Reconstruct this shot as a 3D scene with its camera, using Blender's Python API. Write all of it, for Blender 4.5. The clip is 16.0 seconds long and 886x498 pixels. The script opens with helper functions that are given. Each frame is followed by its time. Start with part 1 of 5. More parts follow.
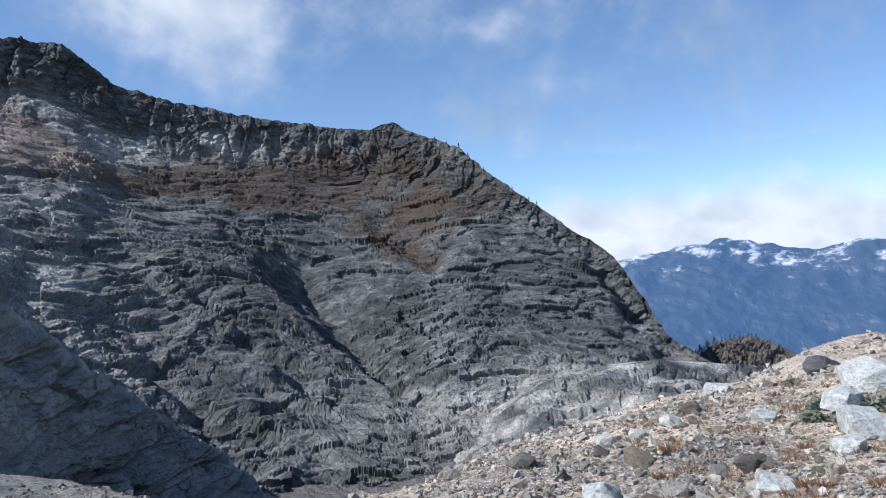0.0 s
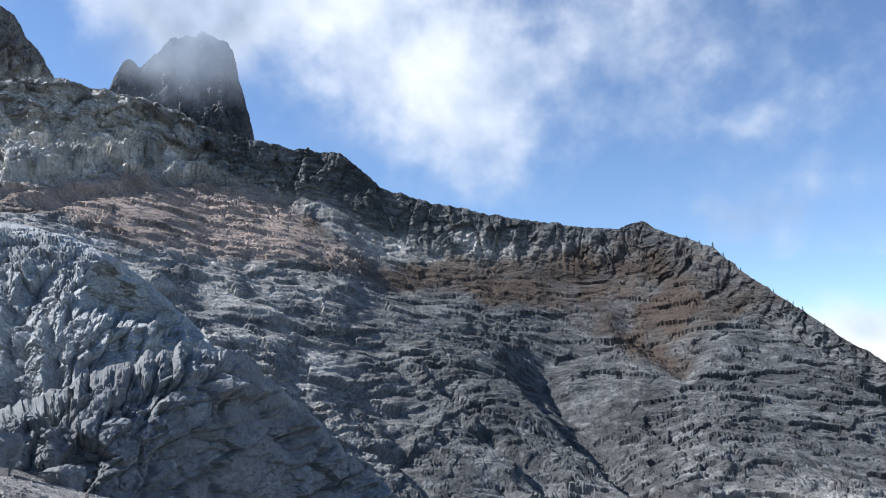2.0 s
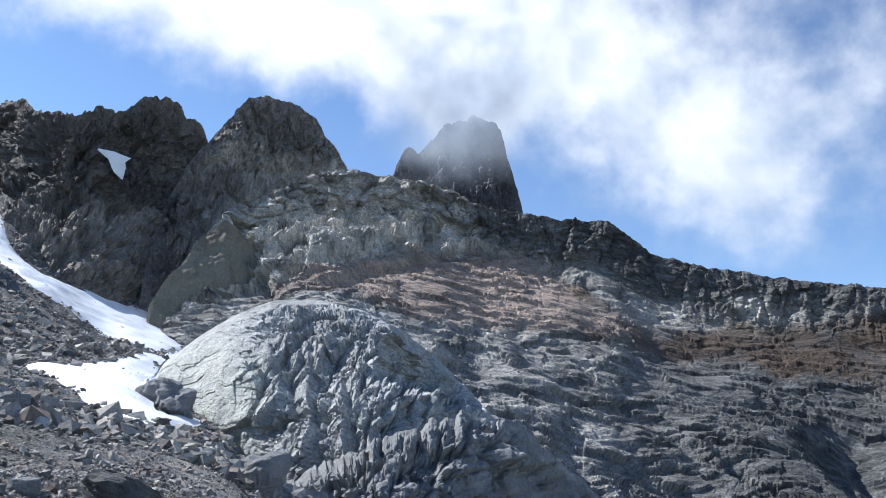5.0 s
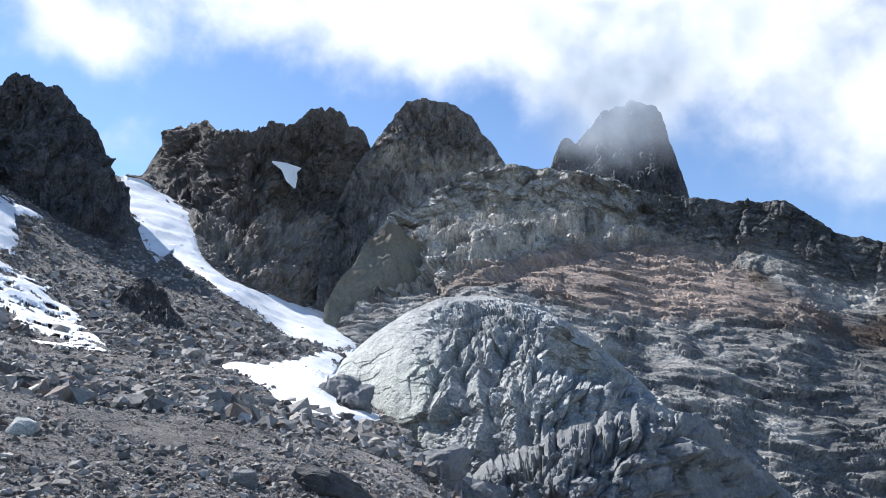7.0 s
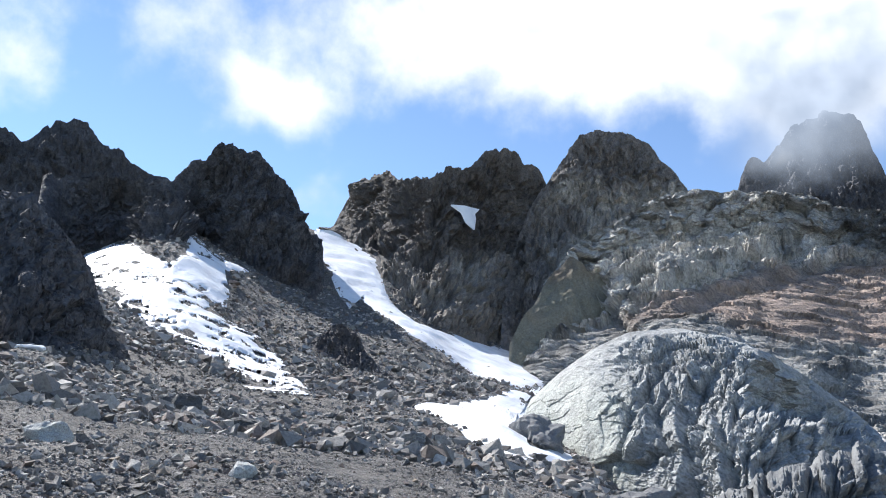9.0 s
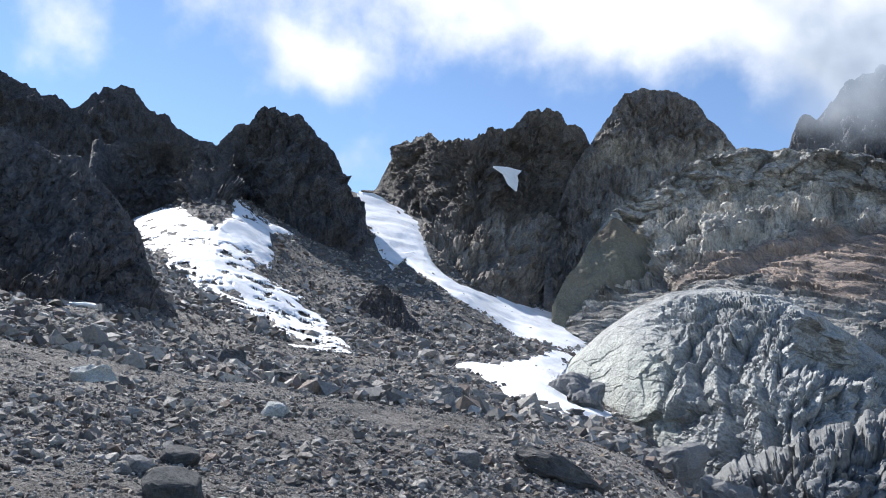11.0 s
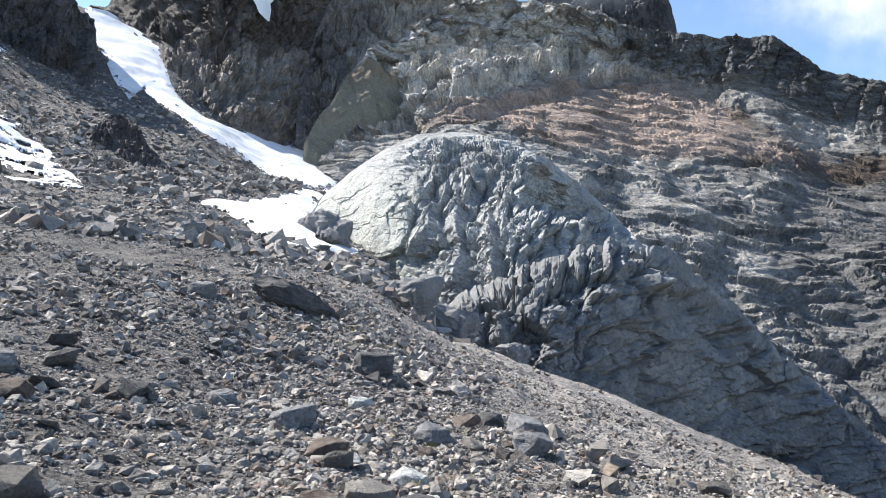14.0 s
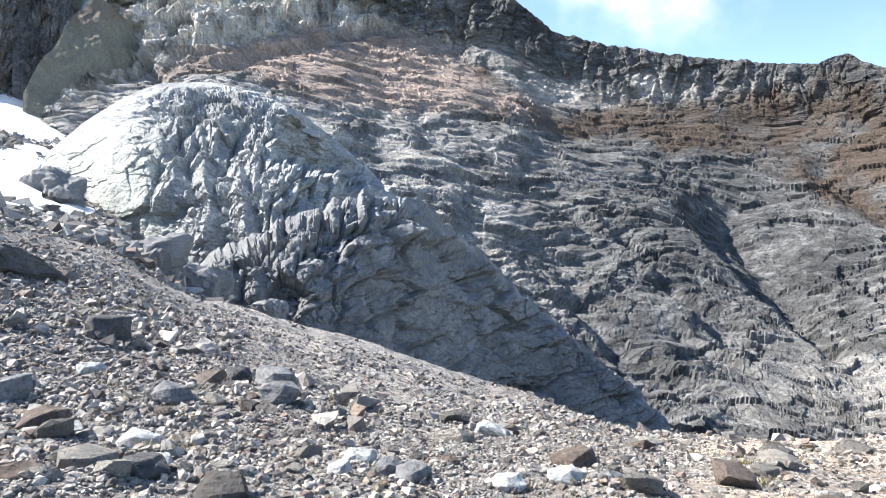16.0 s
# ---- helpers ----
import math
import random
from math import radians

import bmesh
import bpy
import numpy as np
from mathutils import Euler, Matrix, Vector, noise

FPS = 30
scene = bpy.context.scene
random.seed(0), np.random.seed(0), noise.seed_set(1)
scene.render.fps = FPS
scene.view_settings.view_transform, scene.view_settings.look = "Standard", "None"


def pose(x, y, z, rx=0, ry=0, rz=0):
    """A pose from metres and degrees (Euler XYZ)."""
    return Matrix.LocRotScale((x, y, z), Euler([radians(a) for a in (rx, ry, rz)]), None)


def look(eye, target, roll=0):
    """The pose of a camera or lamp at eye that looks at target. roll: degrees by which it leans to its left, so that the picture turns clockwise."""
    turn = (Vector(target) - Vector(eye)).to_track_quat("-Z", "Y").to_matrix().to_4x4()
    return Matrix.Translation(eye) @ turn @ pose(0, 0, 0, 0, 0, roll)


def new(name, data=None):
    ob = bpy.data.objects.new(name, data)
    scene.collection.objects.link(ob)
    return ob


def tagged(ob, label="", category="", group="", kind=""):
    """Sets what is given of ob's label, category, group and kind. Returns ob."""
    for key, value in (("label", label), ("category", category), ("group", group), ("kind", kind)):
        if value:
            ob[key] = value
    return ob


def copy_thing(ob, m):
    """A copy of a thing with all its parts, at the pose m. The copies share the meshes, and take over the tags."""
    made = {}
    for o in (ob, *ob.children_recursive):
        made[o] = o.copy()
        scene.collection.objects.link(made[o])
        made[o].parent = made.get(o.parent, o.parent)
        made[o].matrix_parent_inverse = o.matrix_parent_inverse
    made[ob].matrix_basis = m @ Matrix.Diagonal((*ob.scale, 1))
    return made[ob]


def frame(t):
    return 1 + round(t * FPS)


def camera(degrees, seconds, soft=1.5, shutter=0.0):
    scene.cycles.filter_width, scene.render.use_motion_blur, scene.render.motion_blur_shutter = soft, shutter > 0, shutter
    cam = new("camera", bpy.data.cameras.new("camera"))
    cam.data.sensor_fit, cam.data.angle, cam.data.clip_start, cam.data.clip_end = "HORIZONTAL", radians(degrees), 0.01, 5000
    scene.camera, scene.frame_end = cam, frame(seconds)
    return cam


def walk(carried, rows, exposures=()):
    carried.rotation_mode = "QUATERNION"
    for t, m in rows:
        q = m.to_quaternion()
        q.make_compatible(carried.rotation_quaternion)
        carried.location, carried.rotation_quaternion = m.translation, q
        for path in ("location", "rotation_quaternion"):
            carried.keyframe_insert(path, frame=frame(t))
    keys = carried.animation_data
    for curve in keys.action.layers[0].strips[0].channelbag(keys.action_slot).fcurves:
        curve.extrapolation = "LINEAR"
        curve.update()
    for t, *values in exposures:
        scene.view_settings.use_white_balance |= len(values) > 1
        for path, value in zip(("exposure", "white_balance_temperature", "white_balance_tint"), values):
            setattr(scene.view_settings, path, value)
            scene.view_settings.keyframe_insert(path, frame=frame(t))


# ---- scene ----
EYE = 1.6

# ---------- camera ----------
cam = camera(59.02, 16.0, 1.0)
ROWS = [
    (0, 0.00, 0.00, 0.00, 1.80, 0.00, -2.50),
    (0.5, -0.01, 0.03, -0.00, 2.99, 4.98, -2.04),
    (1, 0.04, 0.05, 0.05, 5.54, 10.12, -0.97),
    (1.5, 0.07, 0.07, 0.07, 7.20, 14.40, -0.06),
    (2, 0.06, 0.07, 0.10, 9.22, 17.80, 0.86),
    (2.5, 0.03, 0.07, 0.10, 11.81, 20.88, 1.33),
    (3, 0.00, 0.06, 0.11, 13.28, 23.99, 1.84),
    (3.5, -0.02, 0.03, 0.12, 13.39, 27.51, 2.14),
    (4, -0.06, -0.01, 0.11, 13.58, 31.29, 2.38),
    (4.2, -0.06, -0.02, 0.11, 13.61, 32.84, 2.62),
    (6.3, -0.56, -0.39, 0.12, 13.26, 44.89, 2.93),
    (6.5, -0.57, -0.40, 0.12, 13.10, 46.24, 3.04),
    (7, -0.58, -0.44, 0.14, 12.58, 49.85, 2.91),
    (7.5, -0.59, -0.50, 0.15, 12.34, 53.09, 2.91),
    (8, -0.61, -0.54, 0.18, 13.16, 56.76, 2.86),
    (8.5, -0.64, -0.58, 0.21, 13.68, 60.08, 2.83),
    (9, -0.64, -0.55, 0.25, 14.63, 63.48, 2.87),
    (9.2, -0.64, -0.57, 0.25, 15.25, 64.85, 2.96),
    (10.25, -0.50, -0.32, 0.00, 14.40, 68.20, 3.20),
    (11.3, -0.32, -0.07, -0.28, 10.23, 65.04, 3.48),
    (11.5, -0.32, -0.06, -0.28, 9.62, 63.45, 3.38),
    (12, -0.29, -0.02, -0.32, 6.64, 60.01, 3.30),
    (12.5, -0.28, 0.02, -0.34, 4.17, 57.32, 3.38),
    (13, -0.26, 0.06, -0.36, 2.40, 53.14, 3.39),
    (13.5, -0.26, 0.11, -0.39, 1.80, 50.78, 3.14),
    (14, -0.24, 0.14, -0.39, 0.97, 47.96, 2.66),
    (14.5, -0.20, 0.17, -0.40, 0.53, 43.78, 2.34),
    (15, -0.19, 0.24, -0.43, -0.13, 38.67, 1.75),
    (15.5, -0.18, 0.31, -0.46, -0.93, 34.01, 1.08),
    (16, -0.17, 0.34, -0.49, -1.85, 30.24, 0.70),
]
PATH = [(t, pose(x, y, EYE + z, 90 + p, 0, a) @ pose(0, 0, 0, 0, 0, r)) for t, x, y, z, p, a, r in ROWS]
EXPOSURE = [(0, 0.43, 5720, 10), (1, 0.58, 5780, 10), (2, 0.68, 5840, 10), (3, 0.7, 5850, 10), (4, 0.73, 5880, 10), (7, 0.86, 6020, 10), (9, 0.94, 6180, 10), (11.5, 0.78, 6220, 10), (12.5, 0.91, 6330, 10), (14.5, 1.28, 6450, 10), (16, 1.56, 6400, 10)]
walk(cam, PATH, EXPOSURE)

# ---------- light ----------
SUN_AZ, SUN_EL = 107.5, 41.0
world = bpy.data.worlds.new("world")
scene.world = world
world.use_nodes = True
wn = world.node_tree.nodes
sky = wn.new("ShaderNodeTexSky")
sky.sky_type, sky.sun_disc = "NISHITA", False
sky.sun_elevation, sky.sun_rotation = radians(SUN_EL), radians(-SUN_AZ)
sky.altitude, sky.air_density, sky.dust_density, sky.ozone_density = 1800, 1.0, 0.0, 1.6
wn["Background"].inputs[1].default_value = 0.104
world.node_tree.links.new(sky.outputs[0], wn["Background"].inputs[0])
sun = new("sun", bpy.data.lights.new("sun", "SUN"))
sun.data.energy, sun.data.angle, sun.data.color = 5.0, radians(0.5), (1.0, 0.95, 0.88)
sa, se = radians(SUN_AZ), radians(SUN_EL)
sun.matrix_world = look((0, 0, 0), (math.sin(sa) * math.cos(se), -math.cos(sa) * math.cos(se), -math.sin(se)))


# ---------- noise and mesh helpers ----------
PERM = np.random.RandomState(7).permutation(256)
PERM = np.concatenate([PERM, PERM, PERM])
GRAD = np.random.RandomState(8).normal(size=(256, 3))
GRAD /= np.linalg.norm(GRAD, axis=1)[:, None]


def perlin(x, y, z):
    xi, yi, zi = np.floor(x).astype(int), np.floor(y).astype(int), np.floor(z).astype(int)
    xf, yf, zf = x - xi, y - yi, z - zi
    u, v, w = (f * f * f * (f * (f * 6 - 15) + 10) for f in (xf, yf, zf))
    xi, yi, zi = xi & 255, yi & 255, zi & 255

    def corner(i, j, k):
        g = GRAD[PERM[PERM[PERM[xi + i] + yi + j] + zi + k] & 255]
        return g[..., 0] * (xf - i) + g[..., 1] * (yf - j) + g[..., 2] * (zf - k)

    def mixed(a, b, f):
        return a + f * (b - a)
    low = mixed(mixed(corner(0, 0, 0), corner(1, 0, 0), u), mixed(corner(0, 1, 0), corner(1, 1, 0), u), v)
    high = mixed(mixed(corner(0, 0, 1), corner(1, 0, 1), u), mixed(corner(0, 1, 1), corner(1, 1, 1), u), v)
    return 1.6 * mixed(low, high, w)


def fbm(p, size, octaves=4, gain=0.5, ridged=False, stretch=(1, 1, 1), seed=0.0):
    q = p / (np.array(stretch) * size) + seed * 17.31
    total, amp = 0, 1.0
    for k in range(octaves):
        n = perlin(q[..., 0], q[..., 1], q[..., 2])
        total = total + amp * ((0.45 - np.abs(n)) * 2 if ridged else n)
        q, amp = q * 2.03 + 5.2, amp * gain
    return total


def steps(q):
    """A sawtooth with rounded lips: rock ledges."""
    f = q - np.floor(q)
    return np.where(f < 0.8, f / 0.8, (1 - f) / 0.2)


def smooth(x, a, b):
    t = np.clip((x - a) / (b - a), 0, 1)
    return t * t * (3 - 2 * t)


def curve(table):
    """Smoothed interpolation through rows of (bearing, value)."""
    t = np.array(sorted(table), float)
    return lambda a: sum(np.interp(a + k, t[:, 0], t[:, 1]) for k in (-0.3, -0.15, 0.0, 0.15, 0.3)) / 5


def polar(az, el, d):
    a = np.radians(az)
    return np.stack([-np.sin(a) * d, np.cos(a) * d, EYE + np.tan(np.radians(el)) * d], -1)


def grid_mesh(name, P, material, attrs={}, keep=None, flat=True):
    n, m = P.shape[:2]
    mesh = bpy.data.meshes.new(name)
    idx = np.arange(n * m).reshape(n, m)
    quads = np.stack([idx[:-1, :-1], idx[:-1, 1:], idx[1:, 1:], idx[1:, :-1]], -1)
    quads = quads[keep] if keep is not None else quads.reshape(-1, 4)
    mesh_arrays(mesh, P.reshape(-1, 3), quads, flat)
    for key, value in attrs.items():
        mesh.attributes.new(key, "FLOAT", "POINT").data.foreach_set("value", value.astype(np.float32).ravel())
    mesh.materials.append(material)
    return mesh


def mesh_arrays(mesh, verts, polys, flat=True):
    k = polys.shape[1]
    mesh.vertices.add(len(verts))
    mesh.vertices.foreach_set("co", verts.astype(np.float32).ravel())
    mesh.loops.add(polys.size)
    mesh.loops.foreach_set("vertex_index", polys.astype(np.int32).ravel())
    mesh.polygons.add(len(polys))
    mesh.polygons.foreach_set("loop_start", np.arange(0, polys.size, k, dtype=np.int32))
    mesh.polygons.foreach_set("use_smooth", np.full(len(polys), not flat))
    mesh.update(calc_edges=True)
    mesh.validate()


def normals(P):
    du, dv = np.gradient(P, axis=1), np.gradient(P, axis=0)
    n = np.cross(du, dv)
    n /= np.linalg.norm(n, axis=2)[..., None] + 1e-9
    to_eye = np.array([0, 0, EYE]) - P
    return n * np.sign((n * to_eye).sum(2) + 1e-9)[..., None]


def part(name, mesh, parent, label=""):
    ob = new(name, mesh)
    ob.parent = parent
    return tagged(ob, label)


# ---------- materials ----------
def material(name):
    m = bpy.data.materials.new(name)
    m.use_nodes = True
    return m, m.node_tree.nodes, m.node_tree.links, m.node_tree.nodes["Principled BSDF"]


def noise_node(nodes, links, coord, scale, detail=6, rough=0.6, stretch=(1, 1, 1)):
    mp = nodes.new("ShaderNodeMapping")
    mp.inputs["Scale"].default_value = stretch
    links.new(coord, mp.inputs[0])
    n = nodes.new("ShaderNodeTexNoise")
    n.inputs["Scale"].default_value, n.inputs["Detail"].default_value, n.inputs["Roughness"].default_value = scale, detail, rough
    links.new(mp.outputs[0], n.inputs[0])
    return n.outputs[0]


def ramp(nodes, links, fac, stops):
    r = nodes.new("ShaderNodeValToRGB")
    while len(r.color_ramp.elements) < len(stops):
        r.color_ramp.elements.new(0.5)
    for e, (pos, col) in zip(r.color_ramp.elements, stops):
        e.position, e.color = pos, (*col, 1)
    links.new(fac, r.inputs[0])
    return r.outputs[0]


def blend(nodes, links, fac, a, b, mode="MIX"):
    m = nodes.new("ShaderNodeMix")
    m.data_type, m.blend_type = "RGBA", mode
    for value, sock in ((fac, m.inputs[0]), (a, m.inputs[6]), (b, m.inputs[7])):
        if isinstance(value, bpy.types.NodeSocket):
            links.new(value, sock)
        else:
            sock.default_value = value if isinstance(value, float) else (*value, 1)
    return m.outputs[2]


def attribute(nodes, name):
    a = nodes.new("ShaderNodeAttribute")
    a.attribute_name = name
    return a.outputs["Fac"]


def bump(nodes, links, heights, shader):
    """heights: rows of (socket, strength, distance), coarse first."""
    normal = None
    for h, strength, dist in heights:
        b = nodes.new("ShaderNodeBump")
        b.inputs["Strength"].default_value, b.inputs["Distance"].default_value = strength, dist
        links.new(h, b.inputs["Height"])
        if normal:
            links.new(normal, b.inputs["Normal"])
        normal = b.outputs[0]
    links.new(normal, shader.inputs["Normal"])


def crack_node(nodes, links, coord, scale, stretch):
    """Height of broken pieces with narrow open joints between them."""
    warp = noise_node(nodes, links, coord, scale * 1.5, 3, 0.6)
    add = nodes.new("ShaderNodeVectorMath")
    add.operation = "MULTIPLY_ADD"
    add.inputs[1].default_value = (0.9 / scale,) * 3
    links.new(warp, add.inputs[0]), links.new(coord, add.inputs[2])
    mp = nodes.new("ShaderNodeMapping")
    mp.inputs["Scale"].default_value = stretch
    links.new(add.outputs[0], mp.inputs[0])
    edge, cell = nodes.new("ShaderNodeTexVoronoi"), nodes.new("ShaderNodeTexVoronoi")
    edge.feature = "DISTANCE_TO_EDGE"
    for v in (edge, cell):
        v.inputs["Scale"].default_value = scale
        links.new(mp.outputs[0], v.inputs[0])
    cut = nodes.new("ShaderNodeMapRange")
    cut.inputs[2].default_value = 0.09
    links.new(edge.outputs["Distance"], cut.inputs[0])
    tone = nodes.new("ShaderNodeSeparateColor")
    links.new(cell.outputs["Color"], tone.inputs[0])
    out = nodes.new("ShaderNodeMath")
    out.operation = "ADD"
    links.new(cut.outputs[0], out.inputs[0]), links.new(tone.outputs[0], out.inputs[1])
    return out.outputs[0]


def rock_material(name, dark, mid, light, grain=0.3, coarse=0.04, rust=None, pale=None, tilt=(1, 1, 3), rough=0.9, depth=0.6, tan=None, crack=0.0, dirt=0.75, bedded=False):
    m, nodes, links, p = material(name)
    pos = nodes.new("ShaderNodeTexCoord").outputs["Object"]
    whole = pos
    if bedded:
        beds = nodes.new("ShaderNodeCombineXYZ")
        links.new(attribute(nodes, "along"), beds.inputs[0]), links.new(attribute(nodes, "deep"), beds.inputs[1]), links.new(attribute(nodes, "bed"), beds.inputs[2])
        pos = beds.outputs[0]
    big = noise_node(nodes, links, whole, coarse, 8, 0.65)
    fine = noise_node(nodes, links, pos, grain, 8, 0.7, tilt)
    speck = noise_node(nodes, links, pos, grain * 5, 4, 0.7, (0.5, 0.6, 1) if bedded else (1, 1, 1))
    col = ramp(nodes, links, big, [(0.3, dark), (0.5, mid), (0.72, light)])
    col = blend(nodes, links, 0.55, col, ramp(nodes, links, fine, [(0.32, dark), (0.5, mid), (0.68, light)]))
    for key, tone in (("rust", rust), ("pale", pale), ("tan", tan)):
        if tone:
            other = ramp(nodes, links, fine, [(0.3, tuple(c * 0.68 for c in tone)), (0.5, tone), (0.7, tuple(min(1, c * 1.25) for c in tone))])
            col = blend(nodes, links, attribute(nodes, key), col, other)
    col = blend(nodes, links, dirt, col, ramp(nodes, links, speck, [(0.3, (0.25, 0.25, 0.25)), (0.58, (1, 1, 1))]), "MULTIPLY")
    links.new(col, p.inputs["Base Color"])
    p.inputs["Roughness"].default_value = rough
    p.inputs["Specular IOR Level"].default_value = 0.25
    heights = [(fine, 0.9, depth), (speck, 0.6, depth * 0.25)]
    for scale, size in ((grain * 1.1, crack), (grain * 3.2, crack * 0.35)) if crack else ():
        heights.append((crack_node(nodes, links, pos, scale, tilt), 1.0, size))
    bump(nodes, links, heights, p)
    return m


SLAB = rock_material("slab_rock", (0.034, 0.035, 0.036), (0.095, 0.097, 0.098), (0.36, 0.36, 0.348), 0.4, 0.03, (0.095, 0.071, 0.054), (0.58, 0.55, 0.5), (0.26, 0.4, 1.1), depth=0.9, tan=(0.4, 0.315, 0.262), crack=0.3, bedded=True)
CRAG = rock_material("dark_crag_rock", (0.13, 0.117, 0.108), (0.235, 0.212, 0.194), (0.39, 0.35, 0.314), 0.2, 0.02, (0.22, 0.165, 0.12), (0.5, 0.462, 0.41), (1, 1, 0.6), depth=0.9, crack=0.5, dirt=0.5)
# Darker, bluer copy of the crag rock; the peaks' shade is in the colour.
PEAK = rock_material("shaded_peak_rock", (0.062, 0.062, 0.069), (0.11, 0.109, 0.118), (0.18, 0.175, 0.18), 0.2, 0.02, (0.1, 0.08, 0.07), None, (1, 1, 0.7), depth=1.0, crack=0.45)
WALL = rock_material("brown_wall_rock", (0.078, 0.07, 0.064), (0.142, 0.126, 0.115), (0.24, 0.214, 0.192), 0.2, 0.02, (0.17, 0.125, 0.09), (0.42, 0.378, 0.33), (1, 1, 0.6), depth=0.9, crack=0.5, dirt=0.5)
DOME = rock_material("polished_dome_rock", (0.13, 0.134, 0.136), (0.35, 0.357, 0.35), (0.6, 0.608, 0.58), 0.5, 0.06, (0.25, 0.2, 0.15), (0.42, 0.435, 0.398), (1, 1, 1.2), depth=0.35)
# Darker copy of the dome rock: the slab's shade is put into its tone.
SHADED_SLAB = rock_material("shaded_slab_rock", (0.12, 0.123, 0.126), (0.2, 0.205, 0.205), (0.36, 0.36, 0.348), 0.35, 0.06, None, None, (0.8, 0.8, 1.2), depth=0.4, dirt=0.5)


def scree_material():
    """Gravel: stones of three sizes packed close, each with its own tone."""
    m, nodes, links, p = material("scree_gravel")
    pos = nodes.new("ShaderNodeTexCoord").outputs["Object"]
    col, heights = None, []
    for scale, weight, depth in ((0.42, 0.4, 0.9), (1.6, 0.45, 0.35), (7.0, 0.55, 0.07), (21.0, 0.55, 0.03)):
        v = nodes.new("ShaderNodeTexVoronoi")
        v.inputs["Scale"].default_value = scale
        v.inputs["Randomness"].default_value = 1.0
        links.new(pos, v.inputs[0])
        bw = nodes.new("ShaderNodeSeparateColor")
        links.new(v.outputs["Color"], bw.inputs[0])
        tone = ramp(nodes, links, bw.outputs[0], [(0.0, (0.045, 0.043, 0.042)), (0.35, (0.115, 0.11, 0.104)), (0.6, (0.19, 0.18, 0.17)), (0.85, (0.34, 0.326, 0.306)), (1.0, (0.18, 0.15, 0.126))])
        col = tone if col is None else blend(nodes, links, weight, col, tone)
        inv = nodes.new("ShaderNodeMath")
        inv.operation, inv.inputs[0].default_value = "SUBTRACT", 1.0
        links.new(v.outputs["Distance"], inv.inputs[1])
        heights.append((inv.outputs[0], 1.0, depth))
    patch = noise_node(nodes, links, pos, 0.35, 6, 0.6)
    for key, tone, times in (("rust", (0.36, 0.3, 0.235), (2.7, 2.25, 1.8)), ("pale", (0.36, 0.352, 0.34), (3.3, 3.2, 3.05))):
        col = blend(nodes, links, attribute(nodes, key), col, blend(nodes, links, 0.72, tone, blend(nodes, links, 1.0, col, times, "MULTIPLY")))
    col = blend(nodes, links, 0.6, col, ramp(nodes, links, patch, [(0.3, (0.4, 0.4, 0.41)), (0.6, (0.82, 0.82, 0.83))]), "MULTIPLY")
    links.new(col, p.inputs["Base Color"])
    p.inputs["Roughness"].default_value, p.inputs["Specular IOR Level"].default_value = 0.9, 0.25
    rough = noise_node(nodes, links, pos, 9.0, 8, 0.75)
    bump(nodes, links, heights + [(rough, 1.0, 0.09)], p)
    return m


SCREE = scree_material()


def stone_material():
    m, nodes, links, p = material("loose_stone")
    pos = nodes.new("ShaderNodeTexCoord").outputs["Object"]
    add = nodes.new("ShaderNodeMath")
    add.operation = "ADD"
    links.new(nodes.new("ShaderNodeNewGeometry").outputs["Random Per Island"], add.inputs[0])
    links.new(nodes.new("ShaderNodeObjectInfo").outputs["Random"], add.inputs[1])
    frac = nodes.new("ShaderNodeMath")
    frac.operation = "FRACT"
    links.new(add.outputs[0], frac.inputs[0])
    fine = noise_node(nodes, links, pos, 6.0, 6, 0.65)
    tone = ramp(nodes, links, frac.outputs[0], [(0.0, (0.11, 0.103, 0.1)), (0.25, (0.21, 0.2, 0.19)), (0.45, (0.32, 0.31, 0.295)), (0.62, (0.43, 0.412, 0.385)), (0.8, (0.56, 0.535, 0.495)), (0.88, (0.25, 0.2, 0.17)), (0.95, (0.20, 0.165, 0.15)), (1.0, (0.33, 0.28, 0.22))])
    geo = nodes.new("ShaderNodeNewGeometry").outputs["Position"]
    sep = nodes.new("ShaderNodeSeparateXYZ")
    links.new(geo, sep.inputs[0])
    side = nodes.new("ShaderNodeMapRange")
    for i, v in ((1, -70.0), (2, 0.0), (3, 0.0), (4, 1.0)):
        side.inputs[i].default_value = v
    links.new(sep.outputs[0], side.inputs[0])
    kind = ramp(nodes, links, side.outputs[0], [(0.0, (0.9, 0.88, 0.86)), (0.84,  (0.86, 0.83, 0.8)), (1.0, (1.0, 0.96, 0.89))])
    tone = blend(nodes, links, 1.0, tone, kind, "MULTIPLY")
    col = blend(nodes, links, 0.75, tone, ramp(nodes, links, fine, [(0.3, (0.45, 0.45, 0.45)), (0.55, (1, 1, 1)), (0.75, (1.0, 1.0, 1.0))]), "MULTIPLY")
    links.new(col, p.inputs["Base Color"])
    p.inputs["Roughness"].default_value, p.inputs["Specular IOR Level"].default_value = 0.85, 0.3
    chips = noise_node(nodes, links, pos, 30.0, 4, 0.7)
    bump(nodes, links, [(fine, 0.9, 0.09), (chips, 0.6, 0.015)], p)
    return m


STONE = stone_material()


